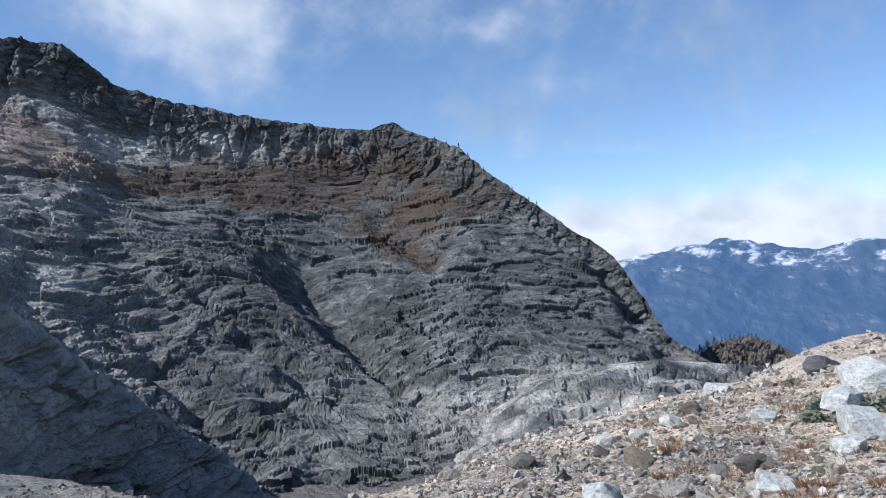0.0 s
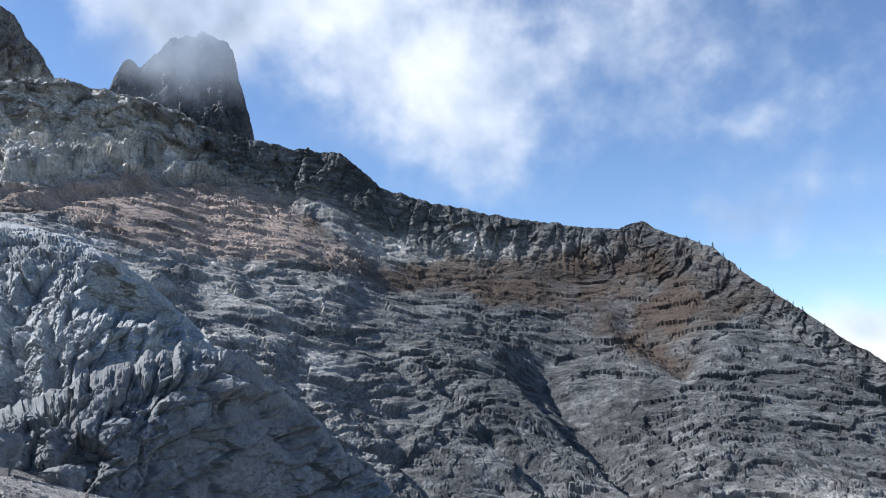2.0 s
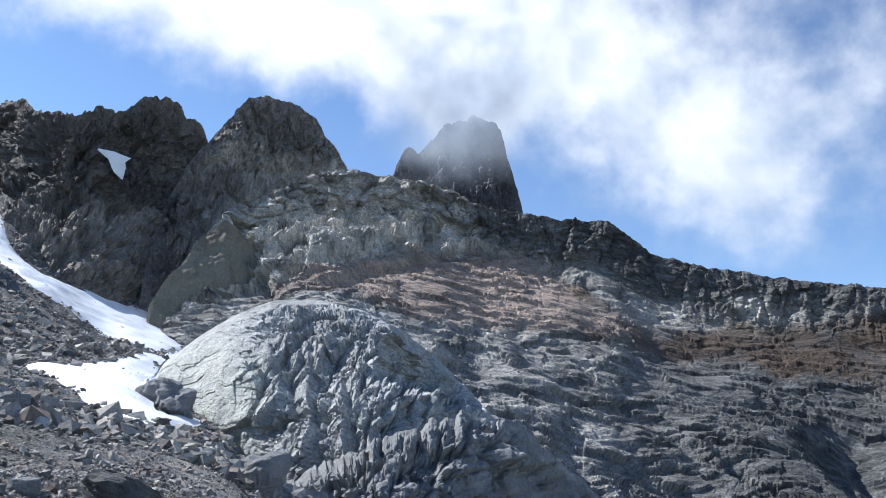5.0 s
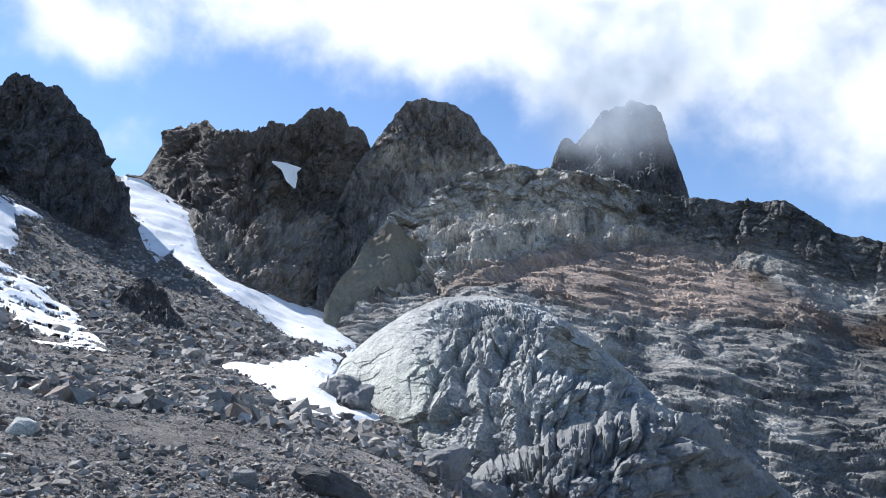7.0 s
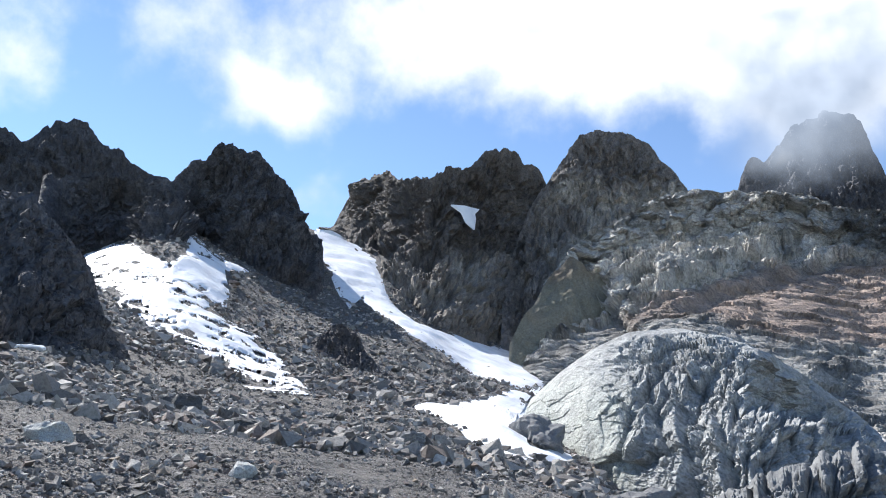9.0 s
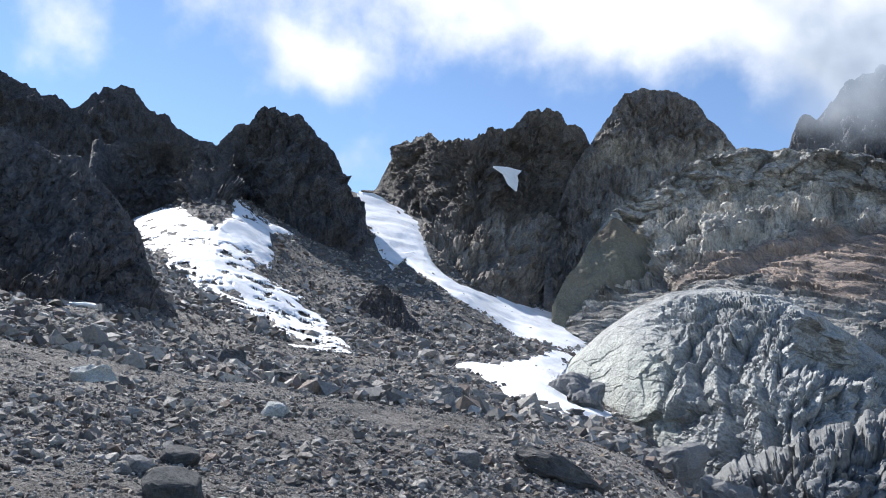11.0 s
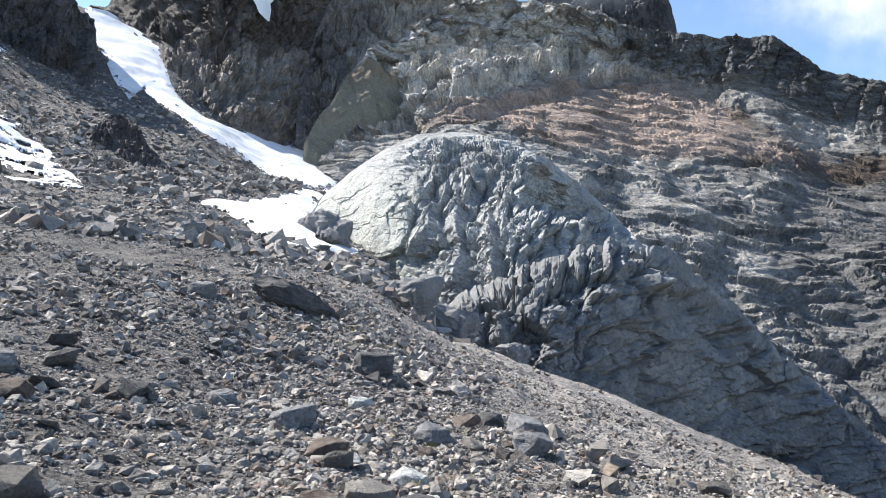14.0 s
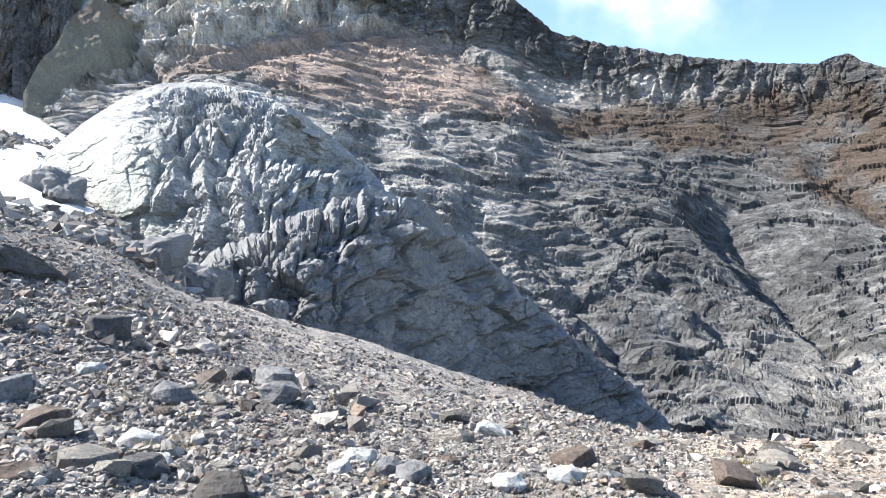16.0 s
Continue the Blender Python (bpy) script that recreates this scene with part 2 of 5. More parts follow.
def snow_material():
    m, nodes, links, p = material("old_snow")
    pos = nodes.new("ShaderNodeTexCoord").outputs["Object"]
    n = noise_node(nodes, links, pos, 0.12, 8, 0.65)
    f = noise_node(nodes, links, pos, 0.9, 6, 0.6)
    links.new(ramp(nodes, links, n, [(0.25, (0.62, 0.62, 0.63)), (0.5, (0.82, 0.83, 0.85)), (0.8, (0.9, 0.9, 0.92))]), p.inputs["Base Color"])
    p.inputs["Roughness"].default_value = 0.6
    bump(nodes, links, [(n, 0.5, 1.0), (f, 0.5, 0.25)], p)
    return m


SNOW = snow_material()

# ---------- ground: near moraine, talus and the valley floor ----------
G_AZ = (-40, -29, -18, -7, 5, 15, 26, 38, 47, 54, 60, 68, 75, 83, 91, 110)
G_D = (1.35, 5, 9, 14, 22, 35, 60, 110, 200, 320, 480, 900, 4900)
NEAR = ((-20, -13, -8.5, -6, -5), (-20, -13, -9, -6.5, -5.5), (-21, -14.5, -11, -9.3, -8.7), (-21.5, -15.5, -13, -12, -12.3),
        (-22, -17.5, -15.8, -15.5, -18), (-22, -18, -16, -16, -19), (-22, -17.3, -14.5, -13.2, -12.6), (-21.5, -16, -12.8, -10.5, -8.8),
        (-21.5, -15, -11, -8, -6.6), (-21, -14.3, -10, -5.5, -3), (-21, -14, -9.5, -4, -1.5), (-20.5, -13, -7.5, -3.3, -0.8),
        (-20, -12, -6.5, -2.7, -0.2), (-20, -11, -5.5, -2, 0.5), (-19.5, -10, -5, -1, 1.4), (-19, -9, -4, 0, 3))
FAR = ((-9, -13, -9, -7.4, -7.2), (-9, -13, -9, -7.4, -7.2), (-12, -13, -9.8, -7.7, -7.4), (-16, -17, -15, -11, -8),
       (-20, -19, -16.5, -12, -7), (-19, -18, -16, -11, -6), (-14, -15, -13, -8, -3), (-9, -8, -5, -1, 3),
       (-6.5, -4.5, -1, 3, 5), (-1.2, 0, 2, 4.5, 6), (0.3, 2, 3.6, 6.2, 9), (1, 2.4, 4.2, 9.2, 14.2),
       (1.5, 2.8, 5.5, 10.5, 15.8), (2, 3.8, 7.5, 14.0, 15.2), (3.5, 6, 8.5, 10.5, 11), (6, 9, 11, 12, 12))
EL = np.array([(-50, *a, *b, -9.5, -7.5) for a, b in zip(NEAR, FAR)], float)
LOGD = np.log(np.array(G_D))
AZS = np.array((*G_AZ, 200, 320), float)
EL = np.concatenate([EL, EL[-1:] * 0.5 + EL[:1] * 0.5, EL[:1]])


def ground_el(az, d):
    """Elevation of the bare ground, seen from eye height above the origin, by bearing and distance."""
    a = np.where(az < -40, az + 360, az)
    i = np.clip(np.searchsorted(AZS, a) - 1, 0, len(AZS) - 2)
    f = np.clip((a - AZS[i]) / (AZS[i + 1] - AZS[i]), 0, 1)
    f = 0.5 * f + 0.5 * f * f * (3 - 2 * f)
    ld = np.log(d)
    j = np.clip(np.searchsorted(LOGD, ld) - 1, 0, len(LOGD) - 2)
    g = np.clip((ld - LOGD[j]) / (LOGD[j + 1] - LOGD[j]), 0, 1)
    g = np.where(d < 1.35, 0, g)
    return (EL[i, j] * (1 - f) + EL[i + 1, j] * f) * (1 - g) + (EL[i, j + 1] * (1 - f) + EL[i + 1, j + 1] * f) * g


def ground_at(az, d):
    """Ground points with their relief."""
    P = polar(az, ground_el(az, d), d)
    P[..., 2] = np.where(d < 1.35, EYE - 1.61, P[..., 2])
    z = 0.10 * fbm(P, 2.2, 3) * smooth(d, 2, 6) + 0.35 * fbm(P, 7, 3, seed=1) * smooth(d, 5, 20) + 0.9 * fbm(P, 25, 3, seed=2) * smooth(d, 30, 80)
    z = z + (2.5 * fbm(P, 60, 3, seed=3)) * smooth(d, 120, 300)
    z = z + fbm(P, 0.5, 2, seed=4) * 0.03 + np.maximum(0, fbm(P, 1.3, 2, seed=5)) * 0.1 + np.maximum(0, fbm(P, 4.0, 3, seed=6)) * 0.8 * smooth(d, 60, 160)
    P[..., 2] += z
    return P


LD = np.linspace(math.log(0.6), math.log(520), 280)
LD = np.concatenate([np.log([0.02, 0.3]), LD, np.log([700, 1000, 1600, 2600, 4900])])
AZ_FINE = np.concatenate([np.linspace(-42, 108, 440), np.linspace(112, 318, 60)])
ga, gl = np.meshgrid(AZ_FINE, LD)
G = ground_at(ga, np.exp(gl))
right = 1 - smooth(ga, 8, 40)
ochre = np.clip(right * smooth(ga, 26, 0) * (0.62 + 0.6 * fbm(G, 3.0, 3, seed=9)), 0, 1) * (1 - smooth(np.exp(gl), 50, 90))
pale = np.clip(smooth(72 - ga, 0, 32) * 0.66 * (1 - smooth(np.exp(gl), 50, 90)) + 0.45 * smooth(ga, 0, -12) * smooth(np.exp(gl), 60, 120), 0, 1)
ground = tagged(new("ground", grid_mesh("ground", G, SCREE, {"rust": ochre, "pale": pale})), "grey and ochre moraine gravel and talus slope", "ground", kind="structure")


# ---------- rock masses ----------
def jag(a, rough):
    """Small blocks and notches along a crest."""
    return rough * (0.7 * np.abs(perlin(a * 0.9, 0 * a + 0.37, 0 * a + rough)) - 0.15 + 0.3 * (rnd(np.floor(a * 1.4 + 0.8 * perlin(a * 2, 0 * a, 0 * a + 0.5)), 3, 1) - 0.5) + 0.14 * (rnd(np.floor(a * 4), 1, 5) - 0.5))


def mass(name, az0, az1, cols, rows, lower, upper, dist, relief, mat, label, category, back=80.0, attrs=None, pieces=None, edge=1.5, rough=0.0):
    """A rock face lofted from its foot line to its crest line, with a back slope behind the crest."""
    az, s = np.meshgrid(np.linspace(az0, az1, cols), np.linspace(0, 1, rows))
    lo, up = lower(az), upper(az) + jag(az, rough)
    el = lo + (up - lo) * s
    P = polar(az, el, dist(az, el, s))
    n = normals(P)
    for axis, k in ((1, max(5, int(2.2 * cols / (az1 - az0)) | 1)), (0, 9)):
        n = np.apply_along_axis(lambda v: np.convolve(np.pad(v, k // 2, mode="edge"), np.ones(k) / k, "valid"), axis, n)
    n /= np.linalg.norm(n, axis=2)[..., None] + 1e-9
    amount, extra = relief(P, az, el, s)
    amount = amount * smooth(np.minimum(az - az0, az1 - az), 0, edge)
    P = P + n * amount[..., None]
    P[..., 2] += extra
    flat_dir = P[-1] * np.array([1, 1, 0])
    flat_dir /= np.linalg.norm(flat_dir, axis=1)[:, None]
    top = P[-1]
    behind = [top + flat_dir * back * k + np.array([0, 0, -1]) * back * drop + 0.0 for k, drop in ((0.06, 0.01), (0.2, 0.1), (0.6, 0.6), (1.2, 1.8))]
    full = np.concatenate([P, np.stack(behind)])
    values = {}
    for key, fn in (attrs or {}).items():
        v = fn(P, az, el, s)
        values[key] = np.concatenate([v, np.repeat(v[-1:], 4, 0)])
    CRESTS[name] = (az[-1], P[-1])
    if not pieces:
        return tagged(new(name, grid_mesh(name, full, mat, values)), label, category)
    thing = tagged(new(name), label, category)
    thing.empty_display_size = 5
    kinds = np.concatenate([pieces[1](P, az, el, s), np.zeros((4, cols), int) + pieces[1](P, az, el, s)[-1:]])[:-1, :-1]
    flat_verts = full.reshape(-1, 3)
    idx = np.arange(len(flat_verts)).reshape(full.shape[:2])
    quads = np.stack([idx[:-1, :-1], idx[:-1, 1:], idx[1:, 1:], idx[1:, :-1]], -1)
    for k, word in enumerate(pieces[0]):
        sel = quads[kinds == k]
        if len(sel) == 0:
            continue
        used, inv = np.unique(sel.ravel(), return_inverse=True)
        mesh = bpy.data.meshes.new(word)
        mesh_arrays(mesh, flat_verts[used], inv.reshape(-1, 4))
        for key, v in values.items():
            mesh.attributes.new(key, "FLOAT", "POINT").data.foreach_set("value", v.ravel()[used].astype(np.float32))
        mesh.materials.append(mat)
        part(word, mesh, thing)
    return thing


CRESTS = {}


def band(az, el, top, low, soft=0.7):
    """One inside a band of the slope, nought outside."""
    return smooth(low(az) - soft - el, 0, -2 * soft) * smooth(el, top(az) + soft, top(az) - soft)


# the long ridge with its slabs
CREST = curve([(-19, -7.2), (-16.7, -5.7), (-15.6, -4.9), (-14.2, -2.4), (-13.1, -0.7), (-12.2, 0.7), (-10.9, 1.8), (-8.9, 3.1), (-6.2, 5.3), (-3.8, 7.0),
               (-1.6, 9.0), (-0.2, 9.7), (1.7, 10.3), (3.5, 11.2), (4.8, 10.7), (7.2, 10.7), (9.6, 11.1), (14.4, 11.8), (18.9, 12.7), (22.5, 13.7), (24.9, 15.5),
               (26, 16), (29.2, 16.1), (32, 16.5), (35.1, 17), (37.7, 18), (40.3, 18.5), (44.2, 18.8), (45.6, 18.9), (47, 18.6), (48.5, 18.1), (50, 17.3), (51.5, 16.4), (53, 15.6), (54.2, 14.8), (55.4, 12.6), (56.5, 10), (58, 7.5)])
RFOOT = curve([(-19, -10), (-10, -12), (0, -14.5), (10, -16.5), (20, -14), (30, -8), (40, -3), (50, 0), (58, 3)])
RNEAR = curve([(-19, 300), (-10, 260), (0, 232), (10, 215), (20, 205), (30, 205), (40, 222), (50, 252), (58, 290)])
RFAR = curve([(-19, 330), (-12, 370), (3, 430), (26, 448), (32, 455), (38, 458), (45, 455), (48, 452), (50, 447), (53, 437), (55, 415), (58, 350)])
BROWN_TOP = curve([(-6, 6), (-3, 8), (1.4, 10.3), (6.9, 9.6), (10.5, 9.1), (18, 8.8), (22, 8.5), (26.3, 10.3), (29.7, 12), (33, 13), (37, 13), (41.5, 12.6), (46.2, 11), (49.6, 9.7), (58, 6)])
BROWN_LOW = curve([(-6, 5), (-3.5, 5), (-0.7, 2.8), (1, 0.8), (3.5, 2), (7.3, 4), (14.3, 5.5), (22, 6.9), (26, 7.6), (34.6, 8.3), (42.8, 8.8), (46, 9.6), (49.5, 9.6), (58, 7)])


CONE_CREST = curve([(46.5, 8.2), (48, 8.9), (49.3, 9.8), (50.3, 10.9), (51.3, 12.2), (52.2, 13.2), (53.2, 13.9), (54.3, 14.0), (55.4, 13.2), (56.4, 11.4), (57.6, 9.4), (58.6, 7.3), (59.2, 6.5)])
CONE_FOOT = curve([(47.5, 5), (53, 5.6), (55, 6.0), (56.7, 6.4), (58.4, 6.9), (59.2, 5.9)])
LEDGE_LOW = curve([(31.4, 13.0), (37, 13.4), (42.3, 11.7), (46, 10.5), (49.3, 9.5), (53, 8.3)])
LEDGE = curve([(35, 15.6), (37.5, 15.4), (41, 13.9), (45, 12.4), (49, 10.9), (53, 9.5)])


def ridge_dist(az, el, s):
    near, far = RNEAR(az), RFAR(az)
    f = np.where(s < 0.86, 0.965 * (s / 0.86) ** 1.15, 0.965 + 0.035 * (s - 0.86) / 0.14)
    ease = 6 * smooth(el, BROWN_LOW(az), BROWN_TOP(az) + 0.3) * smooth(az, 20, 29) * smooth(az, 54, 47) * (1 - smooth(s, 0.8, 1.0))
    behind_cone = 24 * smooth(el, CONE_CREST(az) + 0.2, CONE_CREST(az) - 1.5) * smooth(az, 47, 49.5)
    return near + (far - near) * f + ease + behind_cone


def terrace(P, q, size, sharp=0.75, tread=0.3):
    """Height change that turns an even slope into treads and risers of a given size."""
    f = q / size - np.floor(q / size)
    return size * (np.where(f < sharp, f * tread / sharp, tread + (1 - tread) * (f - sharp) / (1 - sharp)) - f)


def scarp(az, el, p, q, depth, width=1.2, decay=5.0, soft=0.15):
    """A step inwards on the right of a line of (bearing, elevation) from p to q."""
    ax, ay = q[0] - p[0], q[1] - p[1]
    ln = math.hypot(ax, ay)
    t = ((az - p[0]) * ax + (el - p[1]) * ay) / ln ** 2
    c = ((az - p[0]) * ay - (el - p[1]) * ax) / ln
    c = c if q[1] < p[1] else -c
    return -depth * smooth(c, -width / 2, width / 2) * np.exp(-np.maximum(c, 0) / decay) * smooth(t, -soft, soft) * smooth(t, 1 + soft, 1 - soft)


def rnd(i, j, seed):
    v = np.sin(i * 127.1 + j * 311.7 + seed * 74.7) * 43758.5453
    return v - np.floor(v)


def slabs(u, q, long, high, seed):
    """Rounded lens-shaped slabs with sharp creases between them; about 0 to 1."""
    w = 0.35 * perlin(u / (2.2 * long), q / (2.2 * high), 0 * u + seed)
    return np.minimum(1, 1.9 * np.abs(perlin(u / long + w, q / high + w, 0 * u + seed + 0.5)))


def facets(u, q, lu, lq, seed, tilt=1.0, gap=0.25):
    """Broken rock: plane-faced pieces of uneven outline, each set in or out and tilted; about -0.6 to 0.6."""
    x, y = u / lu, q / lq
    x = x + 0.25 * np.floor(y)
    cx, cy = np.floor(x), np.floor(y)
    best, second = np.full(x.shape, 9.0), np.full(x.shape, 9.0)
    out = np.zeros(x.shape)
    for i in (-1, 0, 1):
        for j in (-1, 0, 1):
            a, b = cx + i, cy + j
            dx, dy = x - a - 0.1 - 0.8 * rnd(a, b, seed), y - b - 0.1 - 0.8 * rnd(a, b, seed + 1)
            f = np.abs(dx) * 0.6 + np.abs(dy) * 0.6 + 0.4 * np.maximum(np.abs(dx), np.abs(dy))
            h = rnd(a, b, seed + 2) - 0.5 + tilt * ((rnd(a, b, seed + 3) - 0.5) * 1.6 * dx + (rnd(a, b, seed + 4) - 0.7) * 1.6 * dy)
            near = f < best
            second = np.where(near, best, np.minimum(second, f))
            out = np.where(near, h, out)
            best = np.where(near, f, best)
    return out - gap * smooth(second - best, 0.16, 0.0)


BEDS = {}
DIP_LOW = curve([(-19, -8), (-4, 0), (2, 4), (14, 17), (22, 25), (32, 31), (58, 50)])
DIP_HIGH = curve([(-19, -14), (0, 0), (20, 7), (40, 22), (58, 40)])


def broken(u, q, sizes, tall, seed, rough=0.18, gap=0.25):
    """Rock broken at several sizes: plane faces from large blocks down to chips."""
    return sum(rough * k * facets(u + 0.2 * q, q, k, k * tall, seed + i, 1.1, gap) for i, k in enumerate(sizes))


def ridge_relief(P, az, el, s):
    u = np.radians(az) * 330 + 5 * fbm(P, 28, 1, seed=27)
    low = smooth(el, 5, -3)
    q = P[..., 2] - DIP_LOW(az) * low - DIP_HIGH(az) * (1 - low) + 5.0 * fbm(P, 80, 2, seed=11) + 0.9 * fbm(P, 20, 2, seed=12)
    rusty = smooth(el, BROWN_LOW(az) + 0.3, BROWN_LOW(az) + 1.5)
    rough = smooth(az, 24, 33) * smooth(el, BROWN_TOP(az) - 0.4, BROWN_TOP(az) + 0.6)
    crag = np.maximum(smooth(s, 0.85, 0.92), rough)
    # bedding: ledges of four sizes, shifted from block to block
    vary = np.clip(0.6 + 1.3 * fbm(P, 34, 2, seed=43), 0, 1.1)
    other = np.clip(0.75 + 0.9 * fbm(P, 48, 2, seed=14), 0.2, 1.2)
    shift = 2.8 * facets(u + 0.5 * q, q, 23, 9, 3, 0.5, 0) + 1.4 * facets(u, q, 11, 5, 5, 0.6, 0) + 0.9 * fbm(P, 7, 1, seed=10)
    z = 0.4 * terrace(P, q + shift, 9.0, 0.82, 0.5) * other + 0.5 * terrace(P, q + 0.8 * shift + 2, 4.3, 0.8, 0.5) * vary + 0.55 * terrace(P, q + 0.6 * shift, 2.2, 0.7, 0.4) * np.clip(1.2 - vary, 0.3, 1)
    z = z * (1 - 0.3 * rusty) * (1 - crag)
    q = q + z
    BEDS["ridge"] = (u, q)
    q = 0.5 * q + 0.3 * np.hypot(P[..., 0], P[..., 1])
    # joints across the bedding
    joints = 1.6 * facets(u + 0.3 * q, q, 17, 5.0, 4, 1.2, 0.1) + 1.2 * facets(u - 0.4 * q, q, 7, 2.6, 6, 1.2, 0.15) * vary + 0.6 * slabs(u, q, 34, 6.0, 1) + 0.3 * slabs(u, q, 11, 2.4, 13) * other
    lumps = np.clip(0.45 + 1.2 * fbm(P, 30, 2, seed=46), 0, 1)
    joints = joints + lumps * (1.0 * facets(u, q, 6.5, 2.6, 9, 0.9, 0.2) + 0.45 * facets(u + 0.3 * q, q, 3.2, 1.5, 10, 0.9, 0.2)) + 1.0 * lumps * np.abs(fbm(P, 9, 2, 0.5, False, (1.5, 1.5, 0.8), seed=50))
    humps = np.abs(fbm(P, 55, 2, 0.4, False, (1.6, 1.2, 0.7), seed=17)) * 5 + np.abs(fbm(P, 20, 2, 0.45, False, (1.6, 1.2, 0.7), seed=24)) * 2.0
    big = 6.0 * fbm(P, 120, 2, seed=16) + (humps - 2) * (1 - 0.5 * rusty)
    column = smooth(az, 37, 30)
    ribs = (fbm(P, 16, 3, 0.5, True, (1, 1, 1.6), seed=15) * 2.0 + column * (4.6 * facets(u, q, 10, 26, 20, 0.6) + 3.0 * facets(u + 0.2 * q, q, 4.5, 9.0, 25)) + (1 - column) * (5.0 * facets(u + 0.3 * q, q, 12, 8, 20, 1.1, 0.2) + 3.4 * facets(u, q, 5.5, 4.2, 25, 1.1, 0.3)) + 1.6 * facets(u, q, 2.8, 2.4, 26, 1.1) + 3 * np.abs(fbm(P, 17, 2, 0.5, False, (1, 1, 0.8), seed=21)) + 1.2 * np.abs(fbm(P, 6.5, 2, 0.5, seed=22)) - 2.5) * crag * (0.5 + 0.5 * smooth(az, 22, 31))
    rubble = np.exp(-((az + 6) / 11) ** 2 - ((el + 9.5) / 3) ** 2) + np.exp(-((az - 17) / 6) ** 2 - ((el - 9.6) / 0.9) ** 2)
    fine = 0.3 * fbm(P, 4.0, 2, 0.6, False, (2.0, 2.0, 0.8), seed=18) + 1.3 * rubble * np.maximum(-0.2, fbm(P, 3.6, 2, 0.6, seed=44))
    # the dark wall, the gully lines and the steps of the far shoulder
    cut = scarp(az, el, (12.8, 0.6), (3.6, -7.5), 15, 1.6, 2.4) + scarp(az, el, (10.8, 0.9), (5.8, -4.5), 7, 1.0, 1.5) + scarp(az, el, (30.5, 1.2), (14.5, -12.5), 12, 1.1, 2.5) + scarp(az, el, (-9, 2.5), (-14, -4), 6, 1.5, 4)
    cut = cut + scarp(az, el, (22, -4), (12, -11.5), 6, 0.8, 2) + scarp(az, el, (5.5, 4), (0.5, 0.2), 7, 1.5, 3) + scarp(az, el, (19, 0.5), (10.5, -7), 5, 0.7, 2)
    c = (0.9 * el - 0.42 * az) / 2.4 + 0.45 * fbm(P, 40, 2, seed=49)
    cut = cut + 4.0 * (steps(-c) - 0.5) * smooth(az, 5, 11) * smooth(az, 29, 23) * smooth(el, 0.5, -5) * np.clip(0.6 + fbm(P, 50, 2, seed=60), 0.1, 1.2)
    for line, low_az, out, under in ((LEDGE, 36, 5, 3.5), (LEDGE_LOW, 32, 2.5, 2.5)):
        over = el - line(az) + 0.3 * fbm(P, 26, 2, seed=47)
        span = smooth(az, low_az, low_az + 3) * smooth(az, 50, 46)
        cut = cut + span * (out * smooth(over, -0.1, 0.25) * np.exp(-np.maximum(over, 0) / 1.6) - under * np.exp(-((over + 0.35) / 0.33) ** 2))
    a = big * smooth(s, 1.0, 0.9) + cut + fine + joints * (1 - 0.2 * rusty) * (1 - 0.8 * crag) + ribs
    return a * smooth(s, 1.03, 0.97), z + 0.9 * fbm(P, 7, 3, 0.6, seed=19) * crag


def ridge_rust(P, az, el, s):
    w = 0.9 * fbm(P, 45, 4, seed=21)
    return np.clip(band(az, el + w * smooth(az, 34, 24), BROWN_TOP, BROWN_LOW, 0.5) * (0.72 + 0.9 * fbm(P, 30, 4, 0.6, seed=22)), 0, 0.95)


def ridge_pale(P, az, el, s):
    scree = np.exp(-((az - 17) / 6) ** 2 - ((el - 9.6) / 0.9) ** 2) + 0.7 * np.exp(-((az + 6) / 11) ** 2 - ((el + 9.5) / 3) ** 2)
    crags = 0.85 * smooth(az, 32, 40) * smooth(el, BROWN_TOP(az) - 0.3, BROWN_TOP(az) + 0.8)
    return np.clip((scree + crags + 0.55 * smooth(az, 13, 33) * smooth(s, 0.92 + 0.08 * smooth(az, 32, 40), 0.84 + 0.08 * smooth(az, 32, 40)) * (1 - ridge_rust(P, az, el, s)) ** 2) * (0.8 + 0.8 * fbm(P, 15, 3, seed=23)), 0, 1)


def ridge_tan(P, az, el, s):
    return np.clip(band(az, el + 0.9 * fbm(P, 30, 4, 0.6, seed=42), BROWN_TOP, BROWN_LOW, 0.8) * smooth(az, 20, 30) * (1.0 + 0.5 * fbm(P, 24, 3, seed=45)), 0, 1)


ridge = mass("mountain_ridge", -19, 58, 980, 390, RFOOT, CREST, ridge_dist, ridge_relief, SLAB,
             "long grey ridge of glacier-worn slabs with a rusty brown band", "mountain", 200, {"rust": ridge_rust, "pale": ridge_pale, "tan": ridge_tan, "along": lambda P, az, el, s: BEDS["ridge"][0], "deep": lambda P, az, el, s: np.hypot(P[..., 0], P[..., 1]), "bed": lambda P, az, el, s: BEDS["ridge"][1]},
             (("slab_slope", "rusty_band", "crest_cliff"), lambda P, az, el, s: np.where(s > 0.86, 2, np.where((ridge_rust(P, az, el, s) > 0.3), 1, 0))))


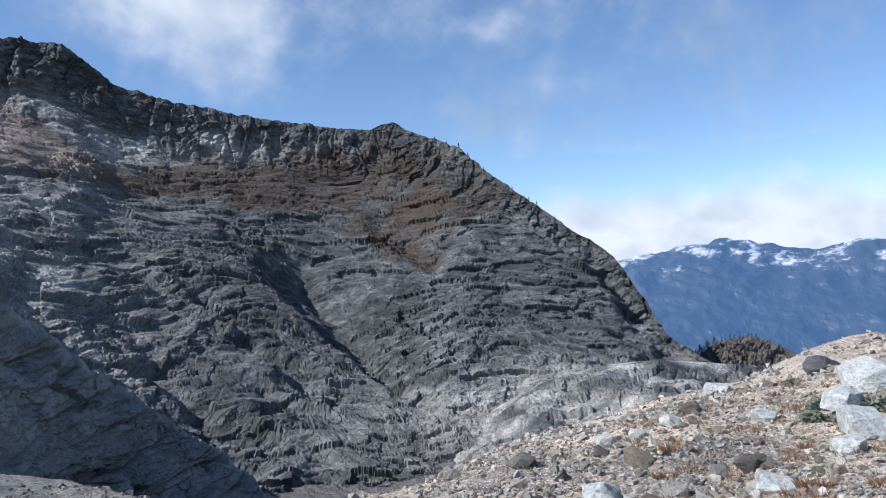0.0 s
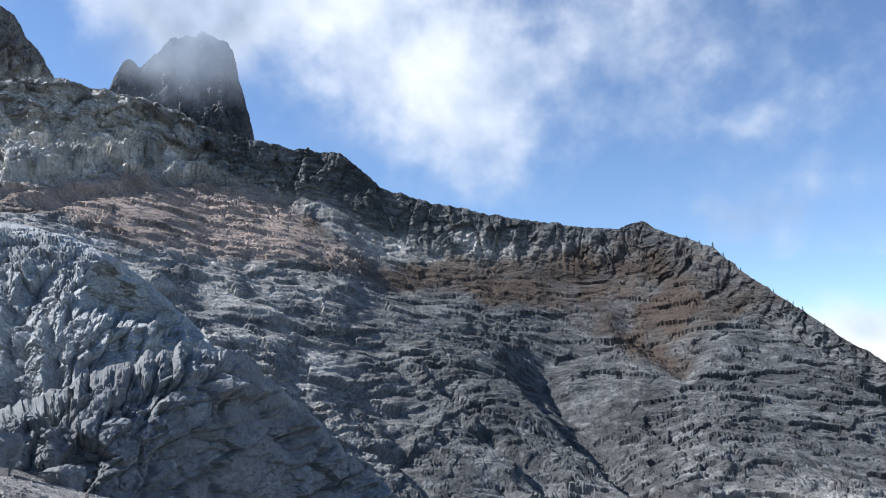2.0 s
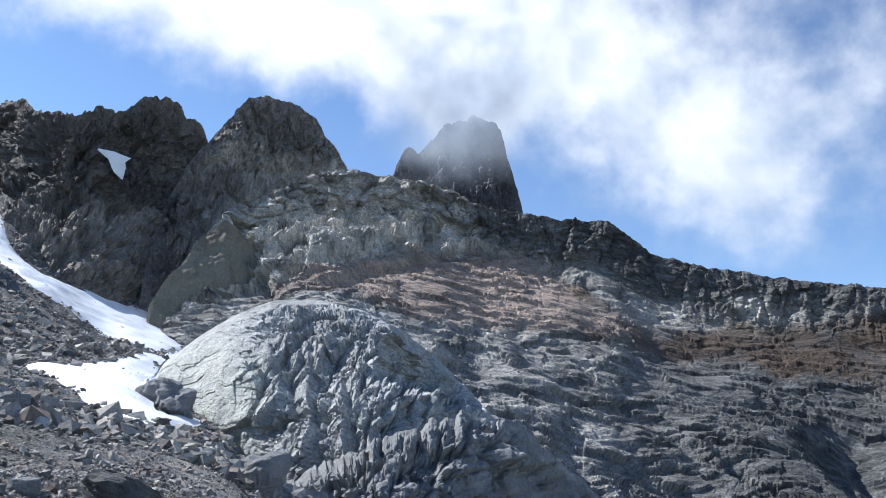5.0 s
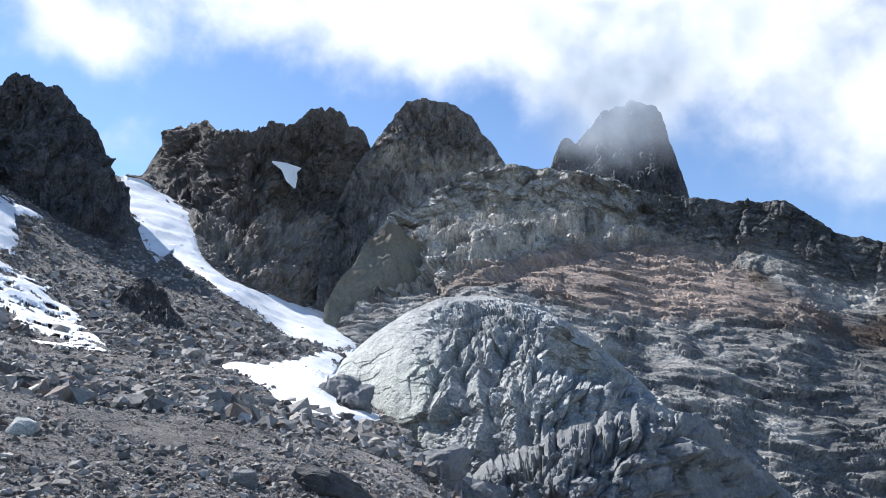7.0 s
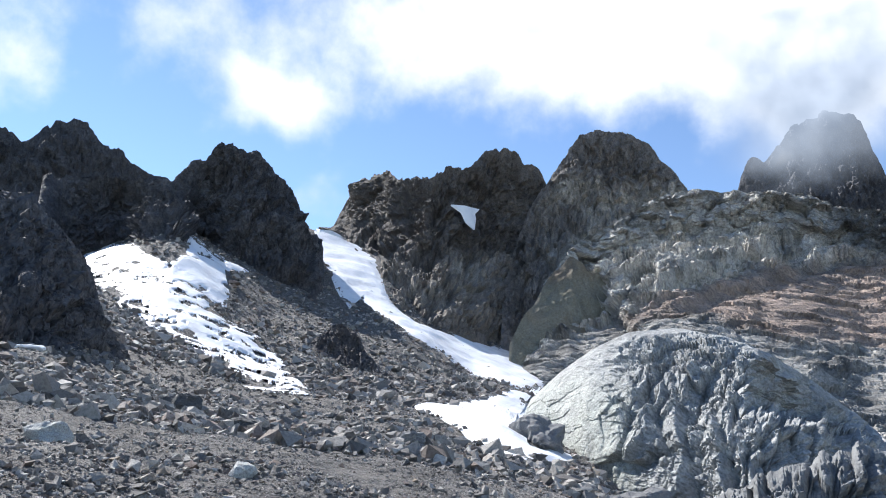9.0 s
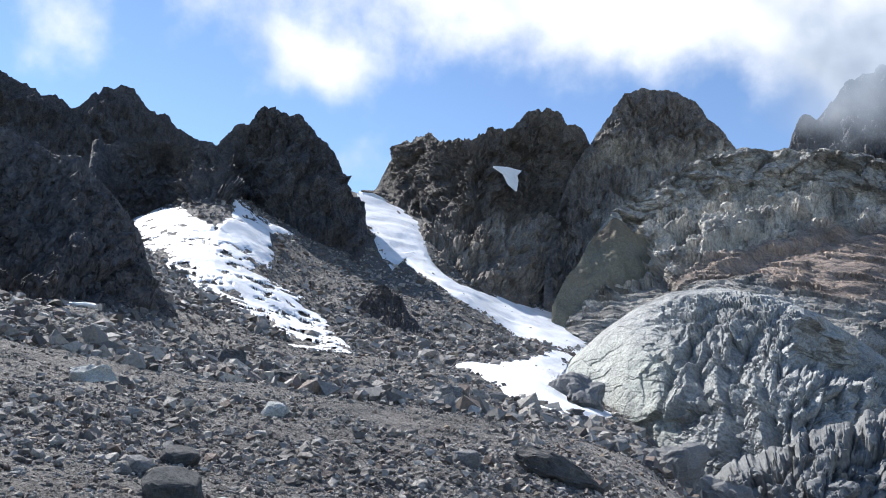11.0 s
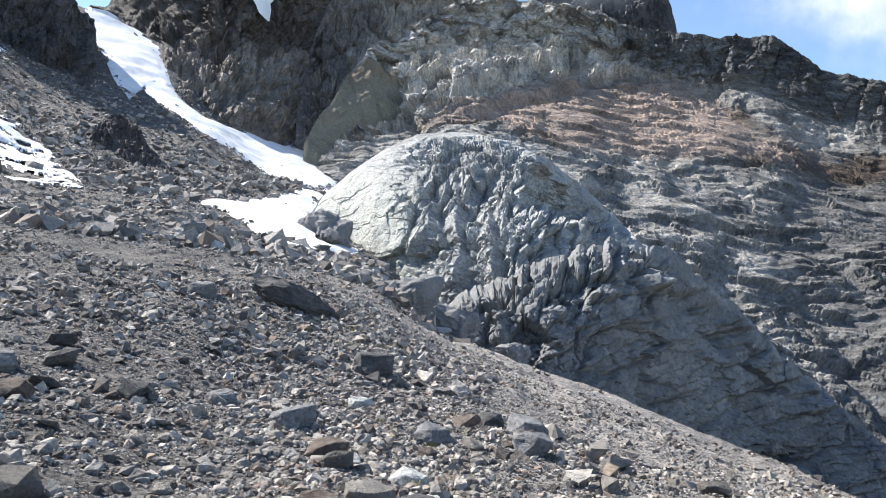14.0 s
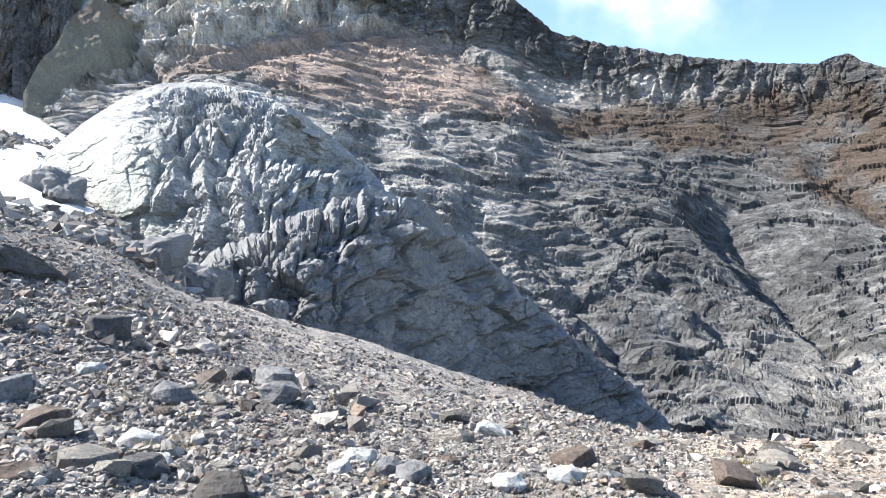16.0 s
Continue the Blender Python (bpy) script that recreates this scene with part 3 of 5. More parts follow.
def crag_relief(size, dip=0.12):
    def fn(P, az, el, s):
        u = np.radians(az) * np.hypot(P[..., 0], P[..., 1]).mean() + 2.5 * size * fbm(P, 30 * size, 1, seed=37)
        q = P[..., 2] + dip * u + 4 * size * fbm(P, 45 * size, 2, seed=33) + 1.5 * size * fbm(P, 13 * size, 1, seed=30)
        ribs = fbm(P, 30 * size, 5, 0.55, True, (1, 1, 1.7), seed=31) * 4 * size
        big = (fbm(P, 75 * size, 3, 0.55, seed=32) - 0.4) * 13 * size
        led = terrace(P, q, 13 * size, 0.55) * 0.5 * np.clip(0.5 + 1.5 * fbm(P, 50 * size, 2, seed=29), 0, 1)
        q = q + led
        joints = 5.0 * facets(u, q, 15 * size, 24 * size, 36, 1.0, 0.3) + 3.4 * facets(u + 0.15 * q, q, 6.5 * size, 9 * size, 38, 1.1, 0.3) + 2.0 * facets(u, q, 3.0 * size, 3.8 * size, 39, 1.1)
        inside = smooth(s, 1.03, 0.88) * smooth(s, -0.08, 0.2)
        return (ribs + big + joints * size) * inside + fbm(P, 3 * size, 3, 0.6, seed=35) * 0.8 * size, led * inside + fbm(P, 11 * size, 4, 0.6, seed=34) * 1.5 * size
    return fn


def lean(near, far):
    return lambda az, el, s: near(az) + far * s


def crag_rust(P, az, el, s):
    return np.clip(fbm(P, 50, 3, seed=41) * 0.9 + 0.1, 0, 1) * smooth(el, 14, 9)


def const(v):
    return lambda a: np.full_like(a, v, dtype=float)


FAR_CREST = curve([(82.5, 16.25), (84.1, 17.55), (85.7, 18.15), (88.0, 18.95), (88.8, 19.35), (90.1, 20.45), (91.1, 20.35), (92.2, 19.75), (93.0, 18.75), (93.6, 18.25), (94.3, 18.85), (95.3, 18.75), (98.5, 19.75), (104.5, 18.25), (112.5, 20.25)])
LEFT_CREST = curve([(71.5, 9.65), (72.3, 11.05), (73.6, 13.45), (73.3, 16.3), (74.6, 17.3), (75.9, 18.6), (76.6, 18.95), (77.3, 20.05), (79.5, 20.65), (80.7, 20.55), (81.4, 19.95), (82.9, 18.75), (84.1, 17.55), (85.5, 17.35), (88.5, 16.85), (92.5, 16.25)])
MID_CREST = curve([(54, 17), (56, 19.5), (56.2, 20.5), (57.7, 21.1), (58.2, 21.9), (59.5, 22.2), (60.9, 21.7), (61.6, 21), (64.3, 20.4), (64.5, 19.8), (67, 19.6), (68.3, 20.1), (69.2, 19.7), (70.1, 19.0), (70.8, 18.0), (71.4, 16.8), (71.9, 16), (73, 14)])
ROUND_CREST = curve([(44.5, 17.5), (45.6, 19.2), (46.7, 20.4), (48.3, 22.4), (49.9, 23.1), (51.7, 23.4), (53.4, 23), (54.4, 21.9), (55.4, 20.3), (56, 19.5), (57.5, 17), (59, 12)])
TOWER_CREST = curve([(31.6, 15), (32.1, 17.3), (33, 19.9), (33.5, 21.3), (33.9, 22.9), (36, 23.3), (38, 22.7), (39.3, 21.5), (40, 20.4), (40.4, 20.5), (41, 21.1), (41.5, 20.3), (42, 18.7), (42.6, 16)])
BUTT_CREST = curve([(83.5, 4.2), (84.3, 5), (86.4, 7), (87.5, 9.3), (88.3, 11), (89.5, 12.1), (91.1, 13.7), (92.6, 15.1), (94.3, 15.1), (97, 16), (104, 17), (112, 18)])

def ground_far(az, el):
    """Distance at which the ground rises to an elevation, by bearing."""
    ds = np.exp(np.linspace(math.log(30), math.log(500), 160))
    flat, want = az.ravel(), el.ravel()
    e = np.maximum.accumulate(ground_el(np.repeat(flat[:, None], 160, 1), np.repeat(ds[None], len(flat), 0)), 1)
    k = np.clip((e < want[:, None]).sum(1), 1, 159)
    e0, e1 = e[np.arange(len(flat)), k - 1], e[np.arange(len(flat)), k]
    f = np.clip((want - e0) / np.maximum(e1 - e0, 1e-6), 0, 1)
    return (ds[k - 1] * (1 - f) + ds[k] * f).reshape(az.shape)


def on_ground(foot, az0, az1, push=0.0):
    """Foot line of a cliff where it stands on the talus."""
    a = np.linspace(az0, az1, 60)
    return curve(np.stack([a, ground_far(a, foot(a)) + push], -1).tolist())


LEFT_FOOT = curve([(70, 9.6), (71.4, 9.2), (74.6, 11.0), (77.0, 11.9), (78.5, 12.7), (80, 13.4), (81.2, 14.1), (82.2, 14.2), (83.2, 12.8), (84.3, 12.6), (85.6, 13.2), (88, 12.3), (92, 10)])
MID_FOOT = curve([(54, 5.6), (56.5, 6.6), (58.4, 7.3), (62.1, 7.9), (65.1, 8.9), (67, 10.4), (68.4, 11.9), (68.7, 12.9), (69.8, 13.7), (71.6, 15.4), (73, 15.6)])
WALLS = (("lower_wall", "summit_block"), lambda P, az, el, s: np.where(s + 0.1 * fbm(P, 40, 2, seed=99) > 0.55, 1, 0))
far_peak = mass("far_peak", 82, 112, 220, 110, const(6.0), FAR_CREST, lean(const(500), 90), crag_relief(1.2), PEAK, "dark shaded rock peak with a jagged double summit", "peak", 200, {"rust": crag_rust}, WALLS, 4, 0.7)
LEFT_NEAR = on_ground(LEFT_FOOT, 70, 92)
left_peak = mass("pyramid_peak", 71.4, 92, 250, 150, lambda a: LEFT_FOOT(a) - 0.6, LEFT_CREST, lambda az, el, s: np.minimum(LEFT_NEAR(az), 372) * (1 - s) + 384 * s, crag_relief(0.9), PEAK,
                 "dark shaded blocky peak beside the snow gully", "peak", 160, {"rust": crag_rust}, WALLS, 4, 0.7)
MID_NEAR = on_ground(MID_FOOT, 54, 73)


def mid_dist(az, el, s):
    return MID_NEAR(az) + (72 + 4.5 * (az - 54)) * np.where(s < 0.5, 1.6 * s, 0.8 + 0.4 * (s - 0.5))


# Paler towards the foot: sun on the lower wall is painted into the rock.
mid_peak = mass("flat_topped_peak", 54, 73, 300, 175, MID_FOOT, MID_CREST, mid_dist, crag_relief(0.9), WALL,
                "dark broken rock wall with a flat notched top", "peak", 160, {"rust": crag_rust, "pale": lambda P, az, el, s: np.clip(0.5 * smooth(el, 15.5, 13) * (1 + fbm(P, 30, 3, seed=44)), 0, 1)}, WALLS, 4, 0.7)
ROUND_NEAR = curve([(44, 400), (48, 390), (52, 385), (56, 380), (59, 385)])


def round_dist(az, el):
    f = np.clip((el - 6) / 17, 0, 1)
    return ROUND_NEAR(az) + (520 - ROUND_NEAR(az)) * np.where(f < 0.7, f / 0.7 * 0.88, 0.88 + (f - 0.7) / 0.3 * 0.12)


round_peak = mass("round_peak", 44.5, 59, 280, 200, curve([(44, 8), (59, 5)]), ROUND_CREST, lambda az, el, s: round_dist(az, el), crag_relief(0.75), CRAG,
                  "rounded grey rock summit with a cracked face", "peak", 160,
                  {"rust": crag_rust, "pale": lambda P, az, el, s: np.clip(smooth(el, 21, 18.5) * smooth(az, 56.5, 55) * (0.45 + fbm(P, 30, 3, seed=43)), 0, 1)}, WALLS, rough=0.5)
CONE = rock_material("olive_scree", (0.15, 0.137, 0.1), (0.25, 0.23, 0.172), (0.35, 0.325, 0.255), 0.8, 0.05, (0.17, 0.115, 0.085), None, (1, 1, 1), depth=0.4)


def cone_dist(az, el, s):
    return np.minimum(ground_far(az, CONE_FOOT(az)), 372) - 10 + 18 * smooth(az, 53.5, 50) + 5.0 * (el - CONE_FOOT(az))


cone = mass("scree_cone", 46.5, 58.4, 160, 90, lambda a: CONE_FOOT(a) - 0.5, lambda a: CONE_CREST(a) + 0.5 * perlin(a * 1.1, 0 * a + 0.4, 0 * a + 0.6), cone_dist,
            lambda P, az, el, s: (fbm(P, 22, 3, 0.5, False, (0.6, 0.6, 3), seed=47) * 2.4 + fbm(P, 3, 2, seed=48) * 0.35, 0 * s), CONE, "olive-brown cone of fine scree under the round peak", "scree cone", 40,
            {"rust": lambda P, az, el, s: np.clip(smooth(el, 11, 14) * 0.4 + 0.5 * fbm(P, 20, 2, seed=49), 0, 0.6)}, (("lower_fan", "upper_fan"), lambda P, az, el, s: np.where(s + 0.1 * fbm(P, 15, 2, seed=81) > 0.6, 1, 0)))
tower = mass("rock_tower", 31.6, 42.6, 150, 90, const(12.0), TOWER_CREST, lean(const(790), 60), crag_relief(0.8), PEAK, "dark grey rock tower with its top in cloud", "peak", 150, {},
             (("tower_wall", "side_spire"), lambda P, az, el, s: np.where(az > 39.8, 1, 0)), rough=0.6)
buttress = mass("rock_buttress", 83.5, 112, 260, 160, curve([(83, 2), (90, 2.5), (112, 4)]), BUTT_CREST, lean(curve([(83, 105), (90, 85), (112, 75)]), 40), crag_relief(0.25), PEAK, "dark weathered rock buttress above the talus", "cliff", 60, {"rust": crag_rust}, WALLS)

OUT_FOOT = curve([(66, 4.2), (67.2, 4.9), (69.1, 5.6), (71.5, 6.6), (73.4, 7.0)])
OUT_NEAR = on_ground(OUT_FOOT, 66, 73.4)
outcrop = mass("rock_outcrop", 66.4, 73.2, 110, 50, lambda a: OUT_FOOT(a) - 0.3, curve([(66.4, 4.7), (67.2, 5.4), (68.3, 6.3), (69.1, 7.3), (69.8, 8.4), (70.8, 8.8), (71.6, 8.6), (72.4, 7.6), (73.2, 7.0)]), lambda az, el, s: OUT_NEAR(az) - 3 + 16 * s, crag_relief(0.3), PEAK,
               "dark rounded bedrock outcrop in the talus beside the gully", "rock outcrop", 20, {"rust": crag_rust}, WALLS, rough=0.3)

# the whaleback dome and the slab below it
DOME_CREST = curve([(59, 0.5), (57.8, 1.8), (57.1, 4), (54.8, 6.2), (52.5, 7.9), (50.1, 9.1), (46.8, 9.4), (43.5, 8.8), (40.5, 7.5), (38, 5.7), (35.6, 3.6), (33.5, 1.5)])
DOME_FOOT = curve([(59, -1), (53, -1), (50.4, -3.5), (47.5, -4.5), (40.8, -5), (33.5, -5)])
SLAB_CREST = curve([(50, -4), (47, -2.8), (44, -1.2), (41, 0.2), (38, 1.2), (36, 1.7), (31.7, 1.5), (27.7, -2), (23.1, -6.4), (19.5, -9), (16, -11.8), (13, -15)])
SLAB_FOOT = curve([(50, -5), (47.5, -5.5), (40.8, -9), (34.5, -12), (26.6, -14), (19.3, -17), (13, -19)])


def bulge(near, deep):
    return lambda az, el, s: near(az) + deep(az) * (1 - np.sqrt(np.maximum(0, 1 - (0.985 * s) ** 2)))


def flanked(near, deep):
    """The dome's bulge, cut off on one side by a steep flank that runs down to a shelf."""
    round_form = bulge(near, deep)
    shelf = curve([(36, 2.3), (45, 4.2)])
    return lambda az, el, s: round_form(az, el, s) + 13 * np.clip(42.6 - az - (el - 5) * 0.35 + 0.5 * perlin(az * 0.9, el * 0.9, 0 * az), 0, 4) * smooth(el, shelf(az) - 0.2, shelf(az) + 0.7)


def dome_relief(P, az, el, s):
    u = np.radians(az) * 125 + 0.5 * fbm(P, 12, 1, seed=51)
    q = P[..., 2] + 0.2 * u + 0.7 * fbm(P, 18, 2, seed=52)
    worn = 0.22 + 0.78 * smooth(az + 1.5 * fbm(P, 8, 2, seed=50), 52.5, 49.5)
    z = (0.5 * terrace(P, q, 3.4, 0.7) * np.clip(0.6 + fbm(P, 14, 2, seed=56), 0, 1.2) + 0.3 * terrace(P, q, 1.3, 0.65)) * worn * smooth(s, 1, 0.9)
    q = q + z
    cut = scarp(az, el, (47.2, 6), (46.4, 0), 2.2, 0.5, 1.0) + scarp(az, el, (49, 5), (47.8, 1), 1.6, 0.4, 0.8)
    cut = cut + scarp(az, el, (44.8, 4.5), (43.6, -1), 2.2, 0.5, 1.0) + scarp(az, el, (42, 3), (41, -2), 1.5, 0.5, 1.0)
    crown = smooth(el, 5.5, 7.5)
    flutes = 1.5 * steps(-u / 6.4 - 0.05 * q + 0.7 * fbm(P, 12, 2, seed=56)) * smooth(az, 51, 49) + broken(u, q, (7, 3.6, 1.8, 0.9), 1.7, 53, 0.24)
    laminae = broken(u + 0.8 * q, q - 0.35 * u, (4.5, 2.0), 0.3, 57, 0.22, 0.15) + broken(u, q, (5, 2.2, 1.0), 0.8, 62)
    a = (flutes * (1 - 0.8 * crown) + laminae * (0.3 + 0.7 * crown)) * worn + fbm(P, 26, 3, 0.5, seed=58) * 1.5 * (0.4 + 0.6 * worn) + fbm(P, 1.6, 2, 0.6, seed=59) * 0.1 * (0.3 + worn)
    return (a + 0.8 * cut) * smooth(s, 1.03, 0.88), z


def slab_relief(P, az, el, s):
    across = (az - 32.5) * 0.62 - (el - 1.4) * 0.785
    w = fbm(P, 14, 3, seed=58)
    u, h = np.radians(az) * 95 + 0.3 * w, P[..., 2] + 0.3 * w
    face = smooth(across, 4.2, 2.6) * smooth(s, 0.8, 0.6)
    upper = smooth(s, 0.6, 0.78) * smooth(az, 29, 33)
    a = broken(u - 0.5 * h, h + 0.35 * u, (8, 3.8, 1.8, 0.9), 0.7, 60, 0.2, 0.3) * (1 - 0.6 * face) * (1 - 0.7 * upper)
    a = a + upper * (broken(u, h, (5, 2.4, 1.1), 2.0, 64, 0.4, 0.4) + 0.8 * facets(u, h, 7, 1.8, 68, 0.9, 0.2))
    a = a + fbm(P, 22, 2, seed=65) * 1.2 + fbm(P, 1.8, 2, 0.6, seed=66) * 0.1
    a = a + scarp(az, el, (34.2, 0.4), (28.6, -5.4), 5, 0.5, 2.2) + scarp(az, el, (31.6, 1.6), (16.5, -11.8), 6, 0.6, 3) + scarp(az, el, (27, -9), (22.5, -12.5), 3, 0.5, 1.5)
    return a * smooth(s, 1.02, 0.9), 0 * s


def dome_pale(P, az, el, s):
    return np.clip(smooth(az, 49, 51.5) * smooth(el, 7, 4) * (0.9 + 0.5 * fbm(P, 8, 3, seed=55)), 0, 1)


dome = mass("rock_dome", 33.5, 59, 540, 250, DOME_FOOT, DOME_CREST, flanked(curve([(59, 158), (56, 137), (53, 121), (50, 111), (47, 104), (44, 99.5), (42, 98), (40, 100), (38, 106), (36, 115), (33.5, 128)]), curve([(59, 12), (54, 30), (47, 54), (43, 46), (40, 36), (38, 28), (33.5, 22)])), dome_relief, DOME,
            "pale grey glacier-polished whaleback dome of cracked rock", "rock dome", 40, {"pale": dome_pale},
            (("cracked_crown", "polished_face", "shaded_flank"), lambda P, az, el, s: np.where(dome_pale(P, az, el, s) > 0.4, 1, np.where((az - 38.5) * 5 < (el - 2) * 4.2, 2, 0))))
slab = mass("rock_slab", 13, 50, 480, 140, SLAB_FOOT, lambda a: SLAB_CREST(a) + 0.25 * perlin(a * 0.4, 0 * a + 0.3, 0 * a + 0.7) + 0.2 * perlin(a * 1.2, 0 * a + 2.3, 0 * a + 0.7), bulge(curve([(50, 84), (44, 78), (40, 77), (37, 80), (34, 89), (30, 103), (26, 117), (22, 128), (18, 134), (13, 138)]), curve([(50, 12), (44, 17), (38, 22), (32, 17), (26, 10), (20, 7), (13, 6)])), slab_relief, SHADED_SLAB,
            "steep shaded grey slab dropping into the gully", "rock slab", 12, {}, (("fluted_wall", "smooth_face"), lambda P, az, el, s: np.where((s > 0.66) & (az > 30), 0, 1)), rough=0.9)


# ---------- snow ----------
SNOWS = []


def snow_patch(name, edge_a, edge_b, label, ragged=0.12, holes=0.0, across=40, along=160, dist=None, lift=1.0):
    """A tongue of snow between two edge lines of (bearing, elevation)."""
    def even(line):
        t = np.array(line, float)
        k = np.concatenate([[0], np.cumsum(np.hypot(*np.diff(t, axis=0).T))])
        u = np.linspace(0, k[-1], along)
        return np.stack([np.interp(u, k, t[:, 0]), np.interp(u, k, t[:, 1])], -1)
    SNOWS.append(list(edge_a) + list(edge_b)[::-1])
    a, b = even(edge_a), even(edge_b)
    v = np.linspace(-0.08, 1.08, across)[None, :, None]
    ae = a[:, None] * (1 - v) + b[:, None] * v
    d = dist(ae[..., 0], ae[..., 1]) if dist else ground_far(ae[..., 0], ae[..., 1])
    P = polar(ae[..., 0], ae[..., 1], d)
    base = P + np.stack([0 * d, 0 * d, 0.35 + 0.9 * fbm(P, 25, 3, seed=2) + 2.5 * fbm(P, 60, 3, seed=3) * smooth(d, 120, 300)], -1)
    u = np.linspace(0, 1, along)[:, None] + 0 * v[..., 0]
    inside = np.minimum(np.minimum(v[..., 0], 1 - v[..., 0]), np.minimum(u, 1 - u) * 3) + ragged * fbm(P, d.mean() * 0.05, 4, 0.6, seed=61)
    if holes:
        inside = inside + holes * np.minimum(0, fbm(P, d.mean() * 0.03, 4, 0.65, False, (1, 1, 0.8), seed=62) + 0.05) * 2.4
    z = lift * (np.clip(inside * 5, -0.8, 0.8) + 0.15 * fbm(P, d.mean() * 0.1, 2, seed=63))
    Q = base.copy()
    if dist:
        Q = P * np.array([1, 1, 1]) - (P - np.array([0, 0, EYE])) / np.linalg.norm(P, axis=2)[..., None] * z[..., None]
    else:
        Q[..., 2] += z
    keep = (inside[:-1, :-1] > -0.16) & (inside[1:, 1:] > -0.16)
    return tagged(new(name, grid_mesh(name, Q, SNOW, {}, keep, False)), label, "snow")


snow_patch("snow_gully", [(73.2, 15.3), (73.3, 14.5), (72.1, 12.8), (71.2, 11.5), (70.1, 10.2), (69.9, 11.1), (67.5, 9.6), (65.8, 8.0), (63.2, 6.9), (60.7, 5.8), (56.9, 4.8), (54.5, 5.3)],
           [(72.0, 15.3), (70.3, 14.5), (68.7, 13.3), (67.9, 11.3), (66.8, 10.2), (65.4, 9.1), (61.6, 8.0), (58.3, 7.3), (56.7, 6.7), (54, 6.4)], "long white snow tongue filling a steep gully", 0.06, across=60, along=260, lift=0.8)
snow_patch("snow_patch", [(65.4, 3.1), (62.9, 2.1), (59.6, 0.7), (57.6, 0.0), (55, -0.3), (54, -0.1)], [(65.2, 3.2), (60.6, 3.7), (56.1, 4.6), (57.6, 3.6), (56.7, 2.8), (57.8, 1.6), (57.4, 0.8), (55.6, 0.6), (54.2, 0.2)], "flat white snow patch at the foot of the dome", 0.05, lift=0.4)
snow_patch("snow_field", [(88.2, 10.9), (86.2, 11.2), (84.2, 11.5), (82.2, 10.4), (79.7, 8.9), (77.7, 7.7), (75.2, 6.1), (72.7, 3.7)],
           [(88.0, 10.0), (85.2, 8.4), (82.4, 6.8), (80.7, 5.9), (78.9, 5.1), (77.6, 4.5), (76.3, 3.9), (72.9, 3.5)], "broken streaky snow field over talus", 0.1, 0.42, 110, 220, None, 0.45)
snow_patch("snow_field", [(88.9, 12.0), (87.2, 12.7), (85.6, 12.8), (84.3, 11.9), (83.1, 11.7), (82.3, 12.3), (82.0, 13.7), (79.9, 12.8), (77.6, 11.8)],
           [(88.6, 10.9), (86.2, 10.9), (84.3, 11.1), (83.0, 10.7), (81.8, 9.9), (80.6, 9.4), (79.2, 9.6), (79.0, 10.5), (79.5, 11.8), (77.8, 11.6)], "patchy snow field below the dark cliff", 0.08, 0.28, 100, 200, None, 0.45)
snow_patch("snow_pocket", [(63.15, 17.82), (62.35, 17.4), (62.1, 17.05), (61.9, 16.65), (61.35, 16.15)], [(63.1, 17.92), (62.1, 17.87), (61.0, 17.6), (61.3, 17.25), (61.2, 16.9), (61.25, 16.15)], "small white snow triangle on a dark cliff", 0.16, 0, 36, 80,
           dist=lambda az, el: mid_dist(az, el, (el - MID_FOOT(az)) / (MID_CREST(az) - MID_FOOT(az))) - 9, lift=0.6)

# ---------- distance ----------
def far_material():
    m, nodes, links, p = material("haze_glow_forest_range")
    pos = nodes.new("ShaderNodeTexCoord").outputs["Object"]
    n = noise_node(nodes, links, pos, 0.006, 7, 0.7, (1, 1, 1.6))
    high = attribute(nodes, "high")
    mul = nodes.new("ShaderNodeMath")
    mul.operation = "MULTIPLY"
    links.new(n, mul.inputs[0]), links.new(high, mul.inputs[1])
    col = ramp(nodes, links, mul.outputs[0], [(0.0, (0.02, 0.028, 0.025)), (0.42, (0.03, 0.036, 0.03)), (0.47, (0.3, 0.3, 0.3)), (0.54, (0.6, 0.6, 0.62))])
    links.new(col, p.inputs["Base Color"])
    # Blue emission paints the air haze over the range as a glow.
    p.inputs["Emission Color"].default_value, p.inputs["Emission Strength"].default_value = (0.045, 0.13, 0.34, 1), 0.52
    return m


RANGE_CREST = curve([(-45, 1.2), (-36, 0.4), (-32, 0.9), (-29.5, 0.7), (-24.7, 0.9), (-22.2, 1.0), (-19, 1.5), (-16.7, 1.4), (-12.6, 0.5), (-8, 1)])


def range_relief(P, az, el, s):
    return fbm(P, 500, 5, 0.55, True, seed=71) * 18 * smooth(s, 1, 0.8), fbm(P, 260, 4, 0.6, seed=72) * 12 + fbm(P, 420, 4, 0.6, seed=73) * 45 * smooth(s, 0.6, 1.0)


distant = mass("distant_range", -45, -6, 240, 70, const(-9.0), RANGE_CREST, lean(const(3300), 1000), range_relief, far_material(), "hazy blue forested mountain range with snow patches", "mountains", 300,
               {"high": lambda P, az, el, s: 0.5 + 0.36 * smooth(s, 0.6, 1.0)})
tagged(distant, kind="structure")

KNOLL_CREST = curve([(-27, -8), (-24.9, -6.6), (-23.3, -6), (-22.2, -5.4), (-20.8, -5.1), (-19, -5.5), (-17.8, -6.3), (-16, -7.5)])
knoll = mass("rock_knoll", -27, -16, 160, 60, const(-9.0), KNOLL_CREST, lean(const(380), 12), crag_relief(0.25), WALL, "small grey rock knoll topped with conifers", "knoll", 25, {}, WALLS)


